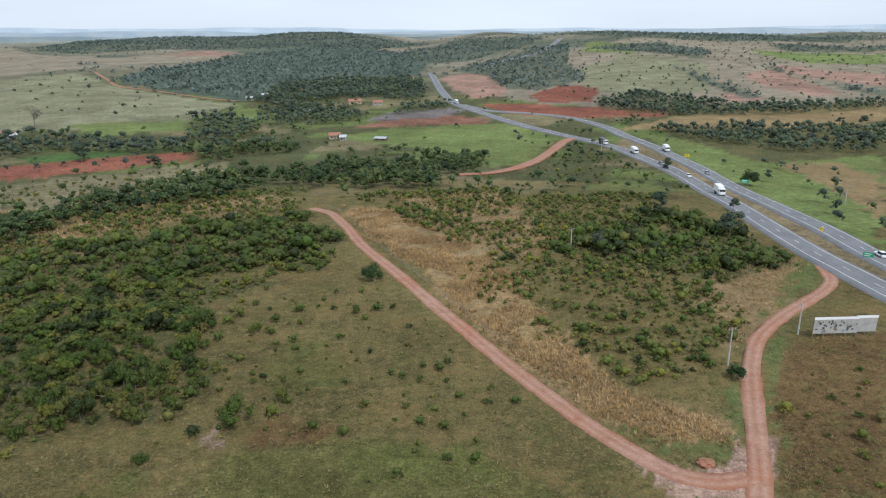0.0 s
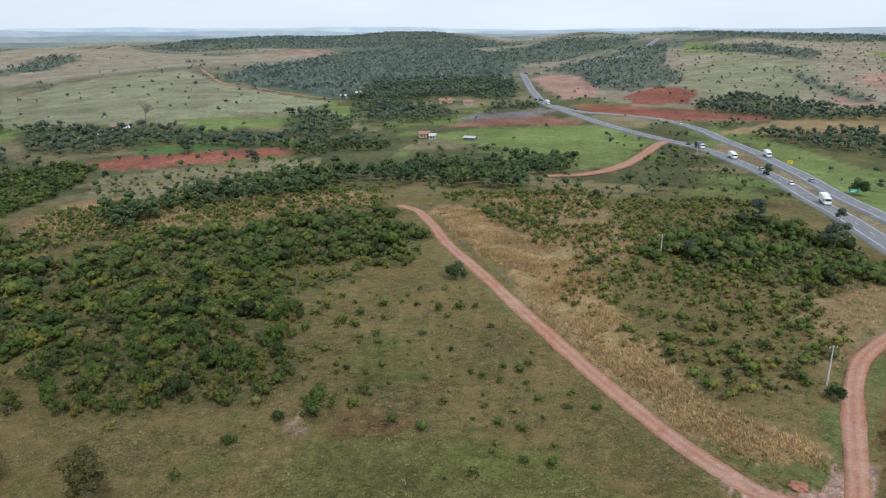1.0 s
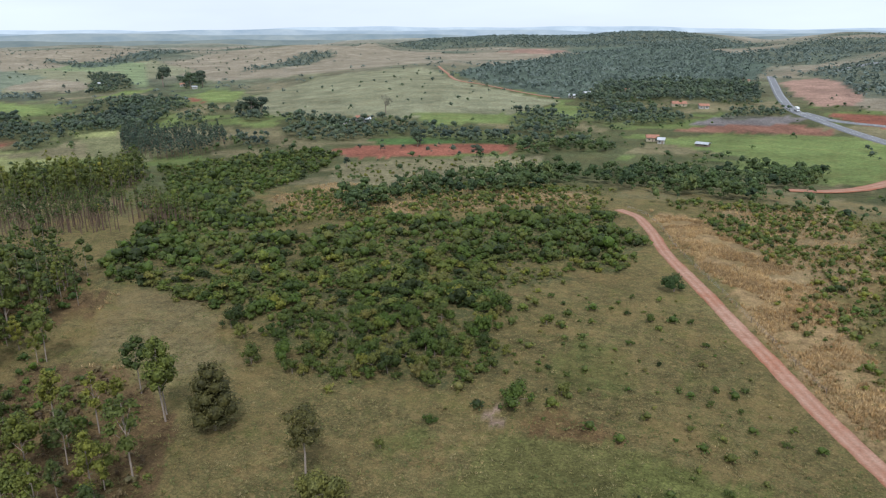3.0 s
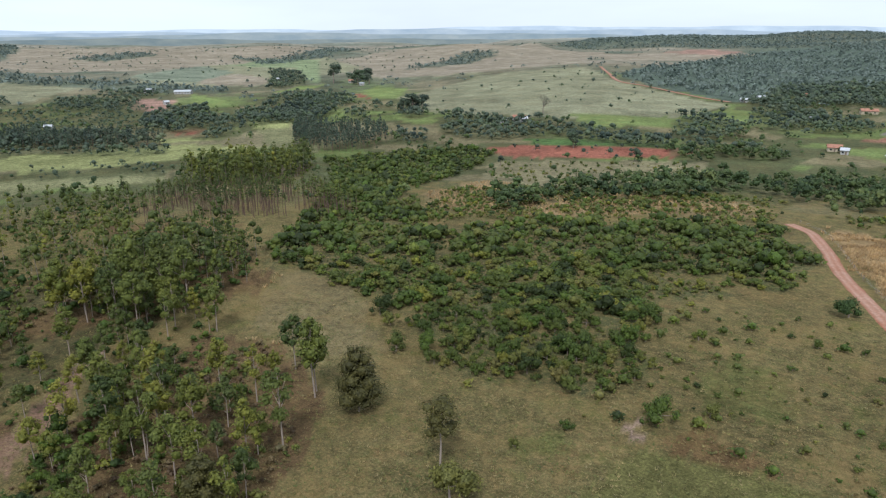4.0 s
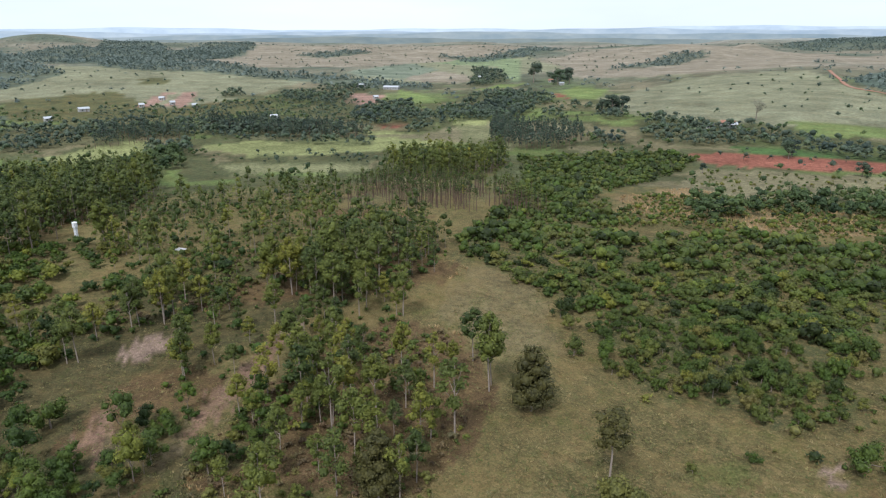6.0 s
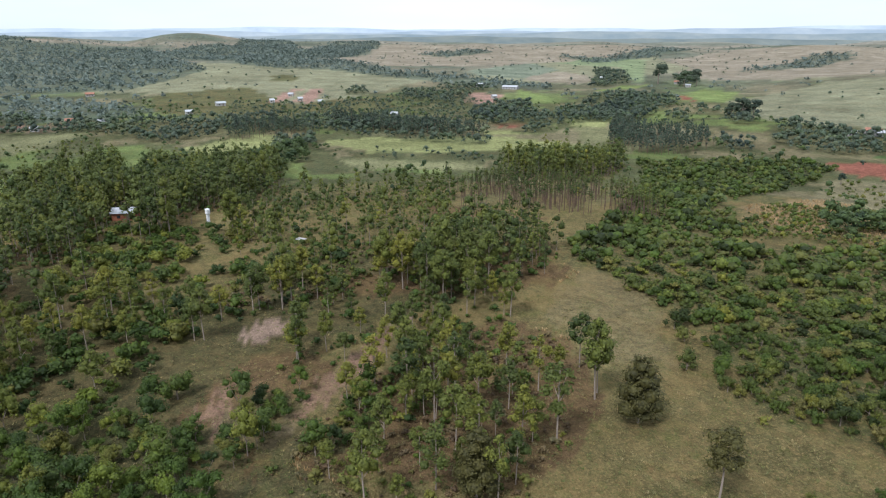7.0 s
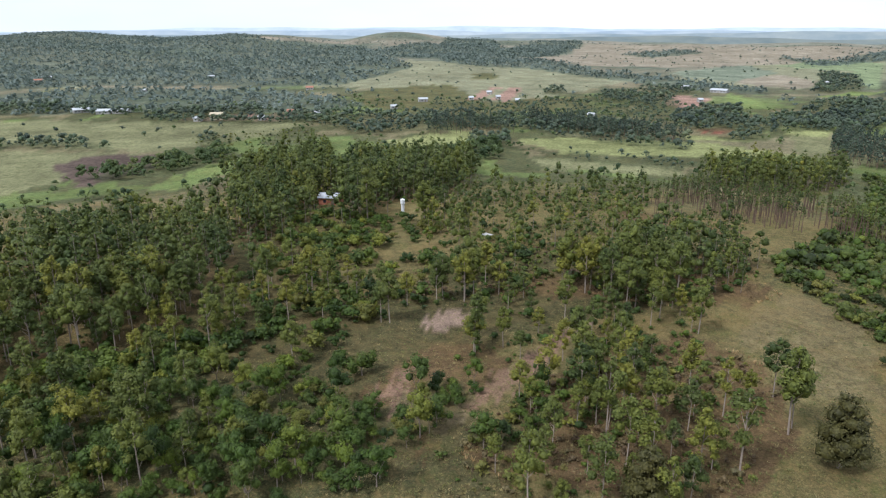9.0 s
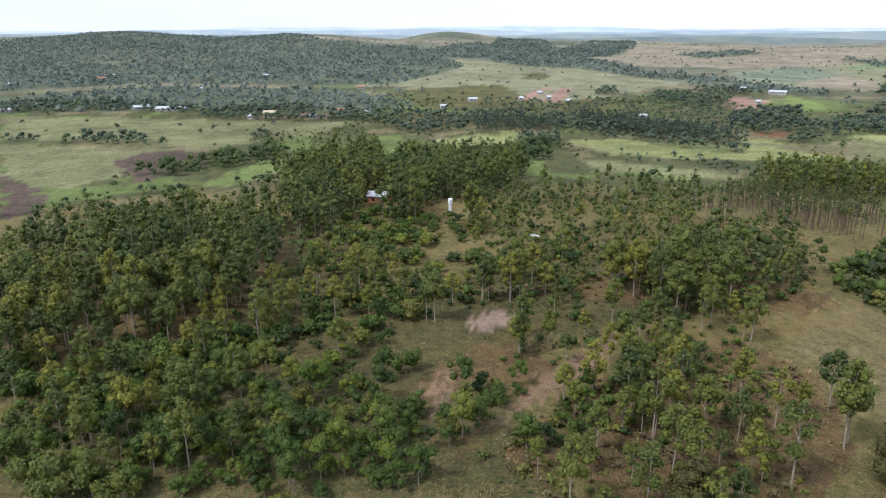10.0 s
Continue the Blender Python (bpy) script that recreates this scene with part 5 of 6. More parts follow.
# single trees and bushes of the hilltop
SINGLE = {
    "tall": [tree_thing("eucalyptus_tree", euc_clumps(s, 0.34 + 0.05 * (s % 4), 0.16 + 0.03 * (s % 3)), 780, 0.0182, EUC_LEAF, PALE_BARK, 0.88, 0.011, "slender eucalyptus with pale trunk and loose olive crown", "tree", "eucalyptus trees", 8, s, 0.66) for s in (81, 82, 83, 84, 181, 182)],
    "young": [tree_thing("eucalyptus_tree", euc_clumps(s, 0.22, 0.19), 780, 0.0182, EUC_LEAF, BARK, 0.9, 0.012, "young eucalyptus leafy almost to the ground", "tree", "eucalyptus trees", 6, s, 0.66) for s in (85, 86, 185)],
    "cone": [tree_thing("cone_tree", cone_clumps(87), 3800, 0.015, DARK_LEAF, BARK, 0.85, 0.018, "dense dark green cone-shaped tree on dry grass", "tree", "", 5, 87)],
    "round": [tree_thing("round_crowned_tree", round_clumps(88), 1700, 0.015, DARK_LEAF, PALE_BARK, 0.7, 0.016, "small tree with bare pale stem and round dark crown", "tree", "", 9, 88)],
    "bush": [tree_thing("bush", shrub_clumps(s), 850, 0.06, SHRUB_LEAF, BARK, 0.6, 0.05, "rounded green bush standing alone in dry grass", "bush", "lone bushes", 4, s) for s in (89, 90, 91)],
    "tree": [tree_thing("broadleaf_tree", tree_clumps(s), 800, 0.085, HAZY_WOOD_LEAF, BARK, 1.5, 0.06, "dark green spreading tree beside open grassland", "tree", "broadleaf trees", 6, s) for s in (92, 93)],
}
SINGLE["grey"] = [tree_thing("bare_tree", tree_clumps(98), 520, 0.05, GREY_LEAF, BARK, 1.6, 0.05, "grey almost leafless spreading tree on green pasture", "tree", "", 9, 98, 0.0)]
SINGLE["dark_bush"] = [tree_thing("bush", shrub_clumps(99), 850, 0.06, THICKET_DARK, BARK, 0.6, 0.05, "dense dark green bush standing alone", "bush", "lone bushes", 4, 99)]
SCALE = {"dark_bush": 0.68, "grey": 0.48, "tall": 1.0, "young": 1.0, "cone": 1.0, "round": 1.0, "bush": 0.68, "tree": 0.48}
for i, (style, x, y, h) in enumerate(itertools.chain(*TREES.values())):
    plant(SINGLE[style][i % len(SINGLE[style])], x, y, h * SCALE[style], g0, 1.25 if style in ("bush", "dark_bush") else 1.0)

# groves of eucalyptus: spacing, least and most height
GROVE = {"euc": (3.8, 7.5, 15.0), "euc_sparse": (6.5, 5.5, 12.0), "euc_near": (7.0, 5.5, 11.5), "euc_pole": (2.6, 7.5, 10.0)}
spots, heights, poles, old = [], [], [], []
for i, (name, (kind, poly)) in enumerate(WOODS.items()):
    if kind in GROVE:
        gap, lo, hi = GROVE[kind]
        P = off_spots(off_gullies(clear_of_roads(in_poly(poly, gap, 500 + i))))
        P = P[ripple(P[:, 0], P[:, 1], 16, 0.4) > (-0.75 if kind == "euc" else -0.45)]
        spots.append(P)
        heights.append(g0.uniform(lo, hi, len(P)) * (1 + 0.12 * ripple(P[:, 0], P[:, 1], 18, 1.3)))
        poles.append(np.full(len(P), kind == "euc_pole"))
        old.append(np.full(len(P), name in ("euc_dense", "euc_dense_b", "euc_back", "euc_mid", "euc_shed", "euc_shed_b", "euc_ridge")))
spots, heights, poles, old = np.vstack(spots), np.concatenate(heights), np.concatenate(poles), np.concatenate(old)
order = np.argsort(np.hypot(spots[:, 0], spots[:, 1]))
close, rest = order[:235], order[235:]
for k in close:
    kind = "young" if g0.random() < 0.25 else "tall"
    plant(SINGLE[kind][g0.integers(len(SINGLE[kind]))], spots[k, 0], spots[k, 1], heights[k] * (0.75 if kind == "young" else 1.0), g0, g0.uniform(0.9, 1.12))
for name, pick, shapes, bark, label in (("eucalyptus_grove", rest[~poles[rest]], EUC_MID, GREY_BARK, "grove of slender eucalyptus trees with pale trunks"),
                                        ("eucalyptus_plantation", rest[poles[rest]], EUC_POLE, POLE_BARK, "plantation rows of eucalyptus with bare brown trunks")):
    P = spots[pick]
    tone = np.clip(0.5 - 0.22 * (old[pick] + 1.5 * poles[pick]) + 0.25 * ripple(P[:, 0], P[:, 1], 26, 0.3) + g0.normal(0, 0.22, len(P)), 0, 1)
    stuff(name, P, heights[pick], tone, shapes, [EUC_STUFF, bark], label, "grove")

# leafy thicket below the slope, and bushes between the groves
low = np.vstack([gather(("wood_low",), 2.9, 400), gather(("bushy",), 5.2, 420)])
low = off_gullies(low)
under = off_gullies(gather(("understorey",), 2.4, 440))
close, rest = nearest(low, 240)
THICKET = [tree_thing("thicket_bush", (tree_clumps if s % 2 else shrub_clumps)(s), 520, 0.062, THICKET_LEAF, BARK, 0.6, 0.04, "leafy bright green bush in a dense thicket", "bush", "thicket bushes", 4, s) for s in (94, 95, 96, 97)]
for x, y in close:
    plant(THICKET[g0.integers(4)], x, y, 1.2 + 1.7 * g0.random() ** 1.3, g0, g0.uniform(0.9, 1.5))
stuff("green_thicket", rest, 1.2 + 2.2 * g0.random(len(rest)) ** 1.3, g0.uniform(0, 1, len(rest)), LOW_MID, [THICKET_STUFF], "bright green leafy thicket below the slope", "thicket", 0.05)

shade = off_gullies(gather(("euc", "euc_sparse"), 4.0, 460))
stuff("grove_bushes", shade, 0.5 + 1.5 * g0.random(len(shade)) ** 1.5, 0.6 * g0.random(len(shade)), SHRUB_TINY, [THICKET_STUFF], "dark green bushes under the eucalyptus groves", "undergrowth", 0.1)
withered = g0.random(len(under)) < 0.5
stuff("understorey", under[~withered], 0.35 + 1.3 * g0.random((~withered).sum()) ** 2, g0.uniform(0.1, 1, (~withered).sum()), SHRUB_LOW, [SHRUB_STUFF], "low olive undergrowth beneath the eucalyptus trees", "undergrowth", 0.1)
stuff("dry_brush", under[withered], 0.3 + 0.9 * g0.random(withered.sum()), g0.uniform(0, 1, withered.sum()), SHRUB_LOW, [BROWN_BRUSH], "reddish brown withered brush beneath the eucalyptus trees", "undergrowth", 0.1)

# savanna scrub
scrub = gather(("scrub",), 2.05, 300)
scrub = scrub[ripple(scrub[:, 0], scrub[:, 1], 13, 0.2) + 0.5 * ripple(scrub[:, 0], scrub[:, 1], 4.5, 0.9) > -0.72]
thin = gather(("sparse",), 2.05, 320)
thin = thin[ripple(thin[:, 0], thin[:, 1], 15, 1.2) + 0.6 * ripple(thin[:, 0], thin[:, 1], 5, 0.1) > -0.45]
dots = gather(("dotted",), 4.6, 340)
dots = dots[g0.random(len(dots)) < 0.62]
own = (np.hypot(dots[:, 0], dots[:, 1]) < 200) & (g0.random(len(dots)) < 0.35)
close, rest = nearest(scrub, 280)
SHRUB = [tree_thing("shrub", shrub_clumps(s), 460, 0.066, SHRUB_LEAF, BARK, 0.6, 0.04, "rounded green savanna shrub among dry grass", "shrub", "savanna shrubs", 4, s) for s in range(100, 105)]
for x, y in close:
    plant(SHRUB[g0.integers(5)], x, y, 0.45 + 2.1 * g0.random() ** 1.8, g0, g0.uniform(0.85, 1.6))
for x, y in dots[own]:
    plant(SHRUB[g0.integers(5)], x, y, g0.uniform(0.4, 1.05), g0, g0.uniform(0.8, 1.2))
drift = ripple(rest[:, 0], rest[:, 1], 14, 0.3) + 0.6 * ripple(rest[:, 0], rest[:, 1], 5, 1.7)
tone = np.clip(0.46 + 0.30 * drift + g0.normal(0, 0.30, len(rest)), 0, 1)
size = (0.4 + 2.5 * g0.random(len(rest)) ** 2.0) * (1 - 0.28 * drift)
far_off = np.hypot(rest[:, 0], rest[:, 1]) > 175
stuff("far_scrub", rest[far_off], size[far_off], tone[far_off] * 0.7, SHRUB_TINY, [SHRUB_STUFF], "dense green savanna scrub on the far slope", "scrub", 0.08)
stuff("savanna_scrub", rest[~far_off], size[~far_off], tone[~far_off], SHRUB_MID, [SHRUB_STUFF], "dense green savanna scrub on the hilltop", "scrub", 0.08)
thin = np.vstack([thin, dots[~own]])
stuff("open_scrub", thin, 0.4 + 1.4 * g0.random(len(thin)) ** 1.9, np.clip(g0.normal(0.55, 0.28, len(thin)), 0, 1), SHRUB_TINY, [SHRUB_STUFF], "open scrub of small bushes in dry grass", "scrub", 0.08)

# woods of the valley and the hills
wood = gather(("wood",), 5.6, 200)
wood = wood[ripple(wood[:, 0], wood[:, 1], 30, 0.6) + 0.5 * ripple(wood[:, 0], wood[:, 1], 11, 0.2) > np.where(np.hypot(wood[:, 0], wood[:, 1]) < 430, -0.95, -0.5)]
tall = gather(("euc_far",), 5.2, 210)
slope = gather(("slope",), 6.5, 220)
slope = slope[ripple(slope[:, 0], slope[:, 1], 24, 1.1) + 0.6 * ripple(slope[:, 0], slope[:, 1], 9, 0.5) > -0.35]
lone = np.vstack([gather(("trees",), 38, 240, False), gather(("trees_thick",), 22, 250, False), gather(("trees_near",), 17, 260)])
lone = lone[(g0.random(len(lone)) < 0.75) & (ripple(lone[:, 0], lone[:, 1], 70, 2.2) > -0.45)]
tone = np.clip(0.5 + 0.3 * ripple(wood[:, 0], wood[:, 1], 45, 0.3) + g0.normal(0, 0.25, len(wood)), 0, 1)
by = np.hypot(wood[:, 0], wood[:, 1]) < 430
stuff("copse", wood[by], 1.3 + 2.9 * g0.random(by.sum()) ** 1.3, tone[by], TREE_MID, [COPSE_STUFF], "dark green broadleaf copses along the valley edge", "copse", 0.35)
stuff("valley_woods", wood[~by], 1.3 + 2.5 * g0.random((~by).sum()) ** 1.4, tone[~by], TREE_FAR, [HAZY_WOOD_STUFF], "dark green broadleaf woods along the valley", "woods", 0.3)
stuff("tall_copses", tall, g0.uniform(7.5, 12, len(tall)), g0.uniform(0, 0.5, len(tall)), EUC_FAR, [HAZY_WOOD_STUFF, POLE_BARK], "tall dark eucalyptus copses along the plain", "copse")
stuff("slope_scrub", slope, g0.uniform(0.8, 2.4, len(slope)), g0.uniform(0.2, 0.9, len(slope)), TREE_FAR, [HAZY_WOOD_STUFF], "grey-green scrub over the valley slope", "scrub", 0.4)
stuff("scattered_trees", lone, g0.uniform(1.0, 2.7, len(lone)), g0.uniform(0, 1, len(lone)), TREE_FAR, [HAZY_WOOD_STUFF], "lone dark trees scattered over the pastures", "trees", 0.3)
OPEN = ("meadow", "pasture", "green", "crop", "hay", "redsoil", "pinksoil", "brownfield", "greyfield", "burnt", "pasture_dry", "drygrass", "median")


def wild(n, lo, hi, keep, seed):
    """Random places over the land between two distances, thinned out on fields."""
    g = np.random.default_rng(seed)
    a, d = np.radians(g.uniform(-37, 120, n)), np.sqrt(g.uniform(lo ** 2, hi ** 2, n))
    P = np.stack([-np.sin(a) * d, np.cos(a) * d], 1)
    field = np.zeros(n, bool)
    for name, (cover, poly) in COVER.items():
        if cover in OPEN:
            field |= inside(P[:, 0], P[:, 1], poly)
    P = P[~field | (g.random(n) < keep)]
    return P[ripple(P[:, 0], P[:, 1], 40, 1.9) + 0.6 * ripple(P[:, 0], P[:, 1], 13, 0.6) > 0.05]


bushes = clear_of_roads(wild(4600, 245, 720, 0.03, 31))
stuff("valley_bushes", bushes, g0.uniform(0.9, 2.7, len(bushes)), g0.uniform(0, 1, len(bushes)), TREE_FAR, [COPSE_STUFF], "scattered trees and bushes over the valley floor", "bushes", 0.35)
specks = wild(9000, 720, 2500, 0.12, 33)
stuff("distant_trees", specks, g0.uniform(1.5, 4.2, len(specks)), g0.uniform(0, 1, len(specks)), CLUMP_FAR, [HAZY_HILL_STUFF], "distant trees dotted over the hills", "trees", 0.1)
hill = gather(("hillwood",), 13.6, 100, False)
hill = hill[ripple(hill[:, 0], hill[:, 1], 70, 0.7) + 0.6 * ripple(hill[:, 0], hill[:, 1], 25, 0.1) > -0.6]
tone = np.clip(0.5 + 0.35 * ripple(hill[:, 0], hill[:, 1], 120, 0.3) + g0.normal(0, 0.2, len(hill)), 0, 1)
stuff("hill_woods", hill, g0.uniform(2.4, 5.8, len(hill)), tone, CLUMP_FAR, [HAZY_HILL_STUFF], "distant woods on the hillsides, tinted grey-green for haze", "woods", 0.1)

for group in (*SINGLE.values(), THICKET, SHRUB):
    for pattern in group:
        drop_pattern(pattern)


# ---- grass ----
def tufts(seed, n, tall, wide, spread=1.0):
    """A few bent blades from one root."""
    g = np.random.default_rng(seed)
    vs = []
    for k in range(n):
        a, o = g.uniform(0, 6.28), g.uniform(0, 0.5)
        d = np.array([math.cos(a), math.sin(a), 0])
        s = np.array([-d[1], d[0], 0])
        root = d * o * g.uniform(0, 1)
        tip = root + d * g.uniform(0.1, 0.5) * tall * spread + np.array([0, 0, tall * g.uniform(0.6, 1.1) / max(1.0, spread * 0.8)])
        vs += [root - s * wide, root + s * wide, tip]
    return np.array(vs), np.arange(3 * n).reshape(-1, 3), 0


def sward(name, P, sizes, mat, tall, wide, label, seed, spread=1.0, blades=6):
    t = [tufts(seed + k, blades, tall, wide, spread) for k in range(5)]
    g = np.random.default_rng(seed)
    stuff(name, P, sizes, np.clip(0.5 + 0.4 * ripple(P[:, 0], P[:, 1], 6, 0.5) + g.normal(0, 0.2, len(P)), 0, 1), t, [mat], label, "grass", 0.02, seed)


dry = np.vstack([in_poly(poly, 0.62 if n == "road_dry" else 1.4, 700 + i) for i, (n, (c, poly)) in enumerate(COVER.items())
                                if n in ("road_dry", "right_brown", "tan_a", "tan_b", "bush_dry_a", "euc_floor", "euc_floor_b")])
for name, w in (("dirt_road", 2.3), ("branch_road", 2.3)):
    dry = dry[~near_line(dry, ROADS[name][1], w)]
dry = dry[ripple(dry[:, 0], dry[:, 1], 7, 0.5) > -0.35]
litter = inside(dry[:, 0], dry[:, 1], COVER["euc_floor"][1]) | inside(dry[:, 0], dry[:, 1], COVER["euc_floor_b"][1]) | inside(dry[:, 0], dry[:, 1], COVER["right_brown"][1])
brown = dry[litter]
dry = dry[~litter]
sward("brown_grass", brown, g0.uniform(0.4, 1.0, len(brown)), BROWN_GRASS, 0.7, 0.05, "reddish brown withered grass on the slopes", 730, 1.6, 9)
sward("dry_grass", dry, g0.uniform(0.6, 1.35, len(dry)), STRAW, 0.7, 0.05, "tall straw-coloured dry grass along the dirt road", 720, 1.3, 13)
az = np.radians(g0.uniform(-36, 119, 29000))
rr = 50 + 100 * g0.random(29000) ** 1.5
lawn = np.stack([-np.sin(az) * rr, np.cos(az) * rr], 1)
for name, w in (("dirt_road", 3.0), ("branch_road", 3.2)):
    lawn = lawn[~near_line(lawn, ROADS[name][1], w)]
sward("short_grass", lawn, g0.uniform(0.5, 1.2, len(lawn)), BLADES, 0.5, 0.075, "short olive grass with yellowed tufts", 740, 2.4)

# ---- far ridges ----
def far_ridge(dist, top, low, high, label, seed):
    """A hazy skyline of hills kilometres off, its haze put into a glowing colour."""
    m = bpy.data.materials.new("far_haze")
    m.use_nodes = True
    n, l = m.node_tree.nodes, m.node_tree.links
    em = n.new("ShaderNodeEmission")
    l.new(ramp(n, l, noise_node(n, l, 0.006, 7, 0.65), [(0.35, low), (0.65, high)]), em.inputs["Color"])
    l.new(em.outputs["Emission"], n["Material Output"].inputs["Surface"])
    a = np.radians(np.arange(-45, 130, 0.3))
    t = top + (dist / 420) * (np.sin(a * 6 + seed) * 0.7 + 0.5 * np.sin(a * 17 + 2 * seed) + 0.2 * np.sin(a * 53 + seed))
    cols = [np.stack([-np.sin(a) * e, np.cos(a) * e, z], -1) for e, z in ((dist - 200, t * 0 - 40), (dist - 70, t - 12), (dist - 30, t - 3), (dist, t), (dist + 40, t * 0 - 40))]
    V = np.stack(cols, 1)
    p, k = V.shape[:2]
    i, j = np.meshgrid(np.arange(p - 1), np.arange(k - 1), indexing="ij")
    F = np.stack([i * k + j, (i + 1) * k + j, (i + 1) * k + j + 1, i * k + j + 1], -1).reshape(-1, 4)
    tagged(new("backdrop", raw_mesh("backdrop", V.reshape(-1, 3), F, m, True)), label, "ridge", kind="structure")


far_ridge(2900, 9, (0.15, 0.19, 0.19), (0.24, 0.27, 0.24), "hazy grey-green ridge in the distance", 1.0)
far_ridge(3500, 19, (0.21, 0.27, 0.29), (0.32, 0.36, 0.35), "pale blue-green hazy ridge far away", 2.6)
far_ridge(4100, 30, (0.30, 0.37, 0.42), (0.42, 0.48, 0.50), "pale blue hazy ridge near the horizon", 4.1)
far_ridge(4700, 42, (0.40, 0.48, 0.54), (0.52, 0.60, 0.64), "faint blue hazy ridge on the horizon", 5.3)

# ---- buildings ----
WHITEWASH = plain("whitewash", (0.40, 0.39, 0.36), 0.85, 0, 0.6, 0.25)
CREAM = plain("cream_plaster", (0.46, 0.39, 0.27), 0.85, 0, 0.6, 0.25)
CLAY = plain("clay_tiles", (0.36, 0.175, 0.115), 0.85, 0, 0.9, 0.4)
SHEET = plain("grey_sheet_roof", (0.50, 0.51, 0.53), 0.5, 0.3, 0.8, 0.35)
PALE_SHEET = plain("pale_sheet_roof", (0.44, 0.45, 0.46), 0.5, 0.0, 0.6, 0.2)
BRICK = plain("brick_wall", (0.38, 0.15, 0.09), 0.9, 0, 2.0, 0.4, 0.3)
GLASS_DARK = plain("dark_glass", (0.03, 0.035, 0.04), 0.1, 0, 1.0, 0.2)
TIMBER = plain("weathered_timber", (0.22, 0.17, 0.13), 0.9, 0, 2.0, 0.4)
CONCRETE = plain("concrete", (0.48, 0.46, 0.43), 0.9, 0, 1.5, 0.35, 0.2)
RUBBER = plain("tyre_rubber", (0.03, 0.03, 0.03), 0.9, 0, 4, 0.2)
STEEL = plain("galvanised_steel", (0.42, 0.43, 0.44), 0.45, 0.7, 3, 0.3)
WHITE_PAINT = plain("white_paint", (0.80, 0.80, 0.79), 0.35, 0, 2, 0.12)
DARK_PAINT = plain("dark_paint", (0.05, 0.055, 0.065), 0.3, 0, 2, 0.2)
SILVER_PAINT = plain("silver_paint", (0.50, 0.51, 0.53), 0.3, 0.4, 2, 0.15)
GREEN_SIGN = plain("green_sign", (0.02, 0.28, 0.14), 0.5, 0, 2, 0.15)
YELLOW_SIGN = plain("yellow_sign", (0.75, 0.55, 0.03), 0.5, 0, 2, 0.15)


def gable(bm, w, d, h, rise, over, thick):
    """A pitched roof with eaves: two slabs that meet at the ridge, along x."""
    for s in (-1, 1):
        a = [(-w / 2 - over, s * (d / 2 + over), h - over * rise / (d / 2)), (w / 2 + over, s * (d / 2 + over), h - over * rise / (d / 2)), (w / 2 + over, 0, h + rise), (-w / 2 - over, 0, h + rise)]
        lo = [bm.verts.new(v) for v in a]
        hi = [bm.verts.new((x, y, z + thick)) for x, y, z in a]
        bm.faces.new(lo if s > 0 else lo[::-1])
        bm.faces.new(hi[::-1] if s > 0 else hi)
        for k in range(4):
            q = (lo[k], lo[(k + 1) % 4], hi[(k + 1) % 4], hi[k])
            bm.faces.new(q[::-1] if s > 0 else q)


def building(name, x, y, w, d, h, rise, wall_mat, roof_mat, turn, label, category, group, windows=3):
    z = min(ground(x + a, y + b) for a in (-w / 3, w / 3) for b in (-w / 3, w / 3))
    thing = tagged(new(name), label, category, group)
    thing.matrix_basis = pose(x, y, z, 0, 0, turn)
    bm = bmesh.new()
    prof = [(-d / 2, -1.0), (d / 2, -1.0), (d / 2, h), (0, h + rise), (-d / 2, h)]
    ends = [[bm.verts.new((s * w / 2, py, pz)) for py, pz in prof] for s in (-1, 1)]
    bm.faces.new(ends[0][::-1]), bm.faces.new(ends[1])
    for k in range(5):
        bm.faces.new((ends[0][k], ends[0][(k + 1) % 5], ends[1][(k + 1) % 5], ends[1][k]))
    bmesh.ops.recalc_face_normals(bm, faces=bm.faces)
    part("wall", bm, wall_mat, thing)
    bm = bmesh.new()
    gable(bm, w, d, h + 0.03, rise, 0.5, 0.15)
    part("roof", bm, roof_mat, thing)
    for s in (-1, 1):
        for k in range(windows):
            cx = -w / 2 + w * (k + 0.75) / (windows + 0.5)
            bm = bmesh.new()
            if s < 0 and k == windows // 2:
                box(bm, cx - 0.45, s * (d / 2 + 0.05), 0, cx + 0.45, s * (d / 2 - 0.05), 2.05)
                part("door", bm, TIMBER, thing)
            else:
                box(bm, cx - 0.55, s * (d / 2 + 0.04), 1.0, cx + 0.55, s * (d / 2 - 0.05), 2.0)
                part("window", bm, GLASS_DARK, thing)
    return thing


gb = np.random.default_rng(21)
for kind, x, y, w, h in itertools.chain(*BUILDINGS.values()):
    face = math.degrees(math.atan2(-x, y)) + gb.uniform(-25, 25)
    w = max(w * 0.75, 4.0)
    if kind == "roof_house":
        building("farmhouse", x, y, w, max(6, w * 0.6), 2.8, max(1.4, w * 0.13), WHITEWASH if gb.random() < 0.6 else CREAM, CLAY, face, "low farmhouse with a terracotta tile roof", "house", "farmhouses")
    elif kind == "white_house":
        building("white_house", x, y, w, max(5, w * 0.65), 2.7, 1.1, WHITEWASH, PALE_SHEET, face, "small white house with a pale sheet roof", "house", "white houses", 2)
    elif kind == "long_white":
        building("warehouse", x, y, w, 13, 2.8, 1.3, WHITEWASH, PALE_SHEET, face, "long white warehouse with a pale low roof", "warehouse", "warehouses", 5)
    elif kind == "tan_barn":
        building("barn", x, y, w, 9, 4.4, 1.2, CREAM, CREAM, face, "long tan barn at the edge of a meadow", "barn", "", 4)
    else:
        building("open_shed", x, y, w + 2, 5, 1.9, 0.8, TIMBER, SHEET, face, "low grey livestock shed in a green field", "shed", "", 3)

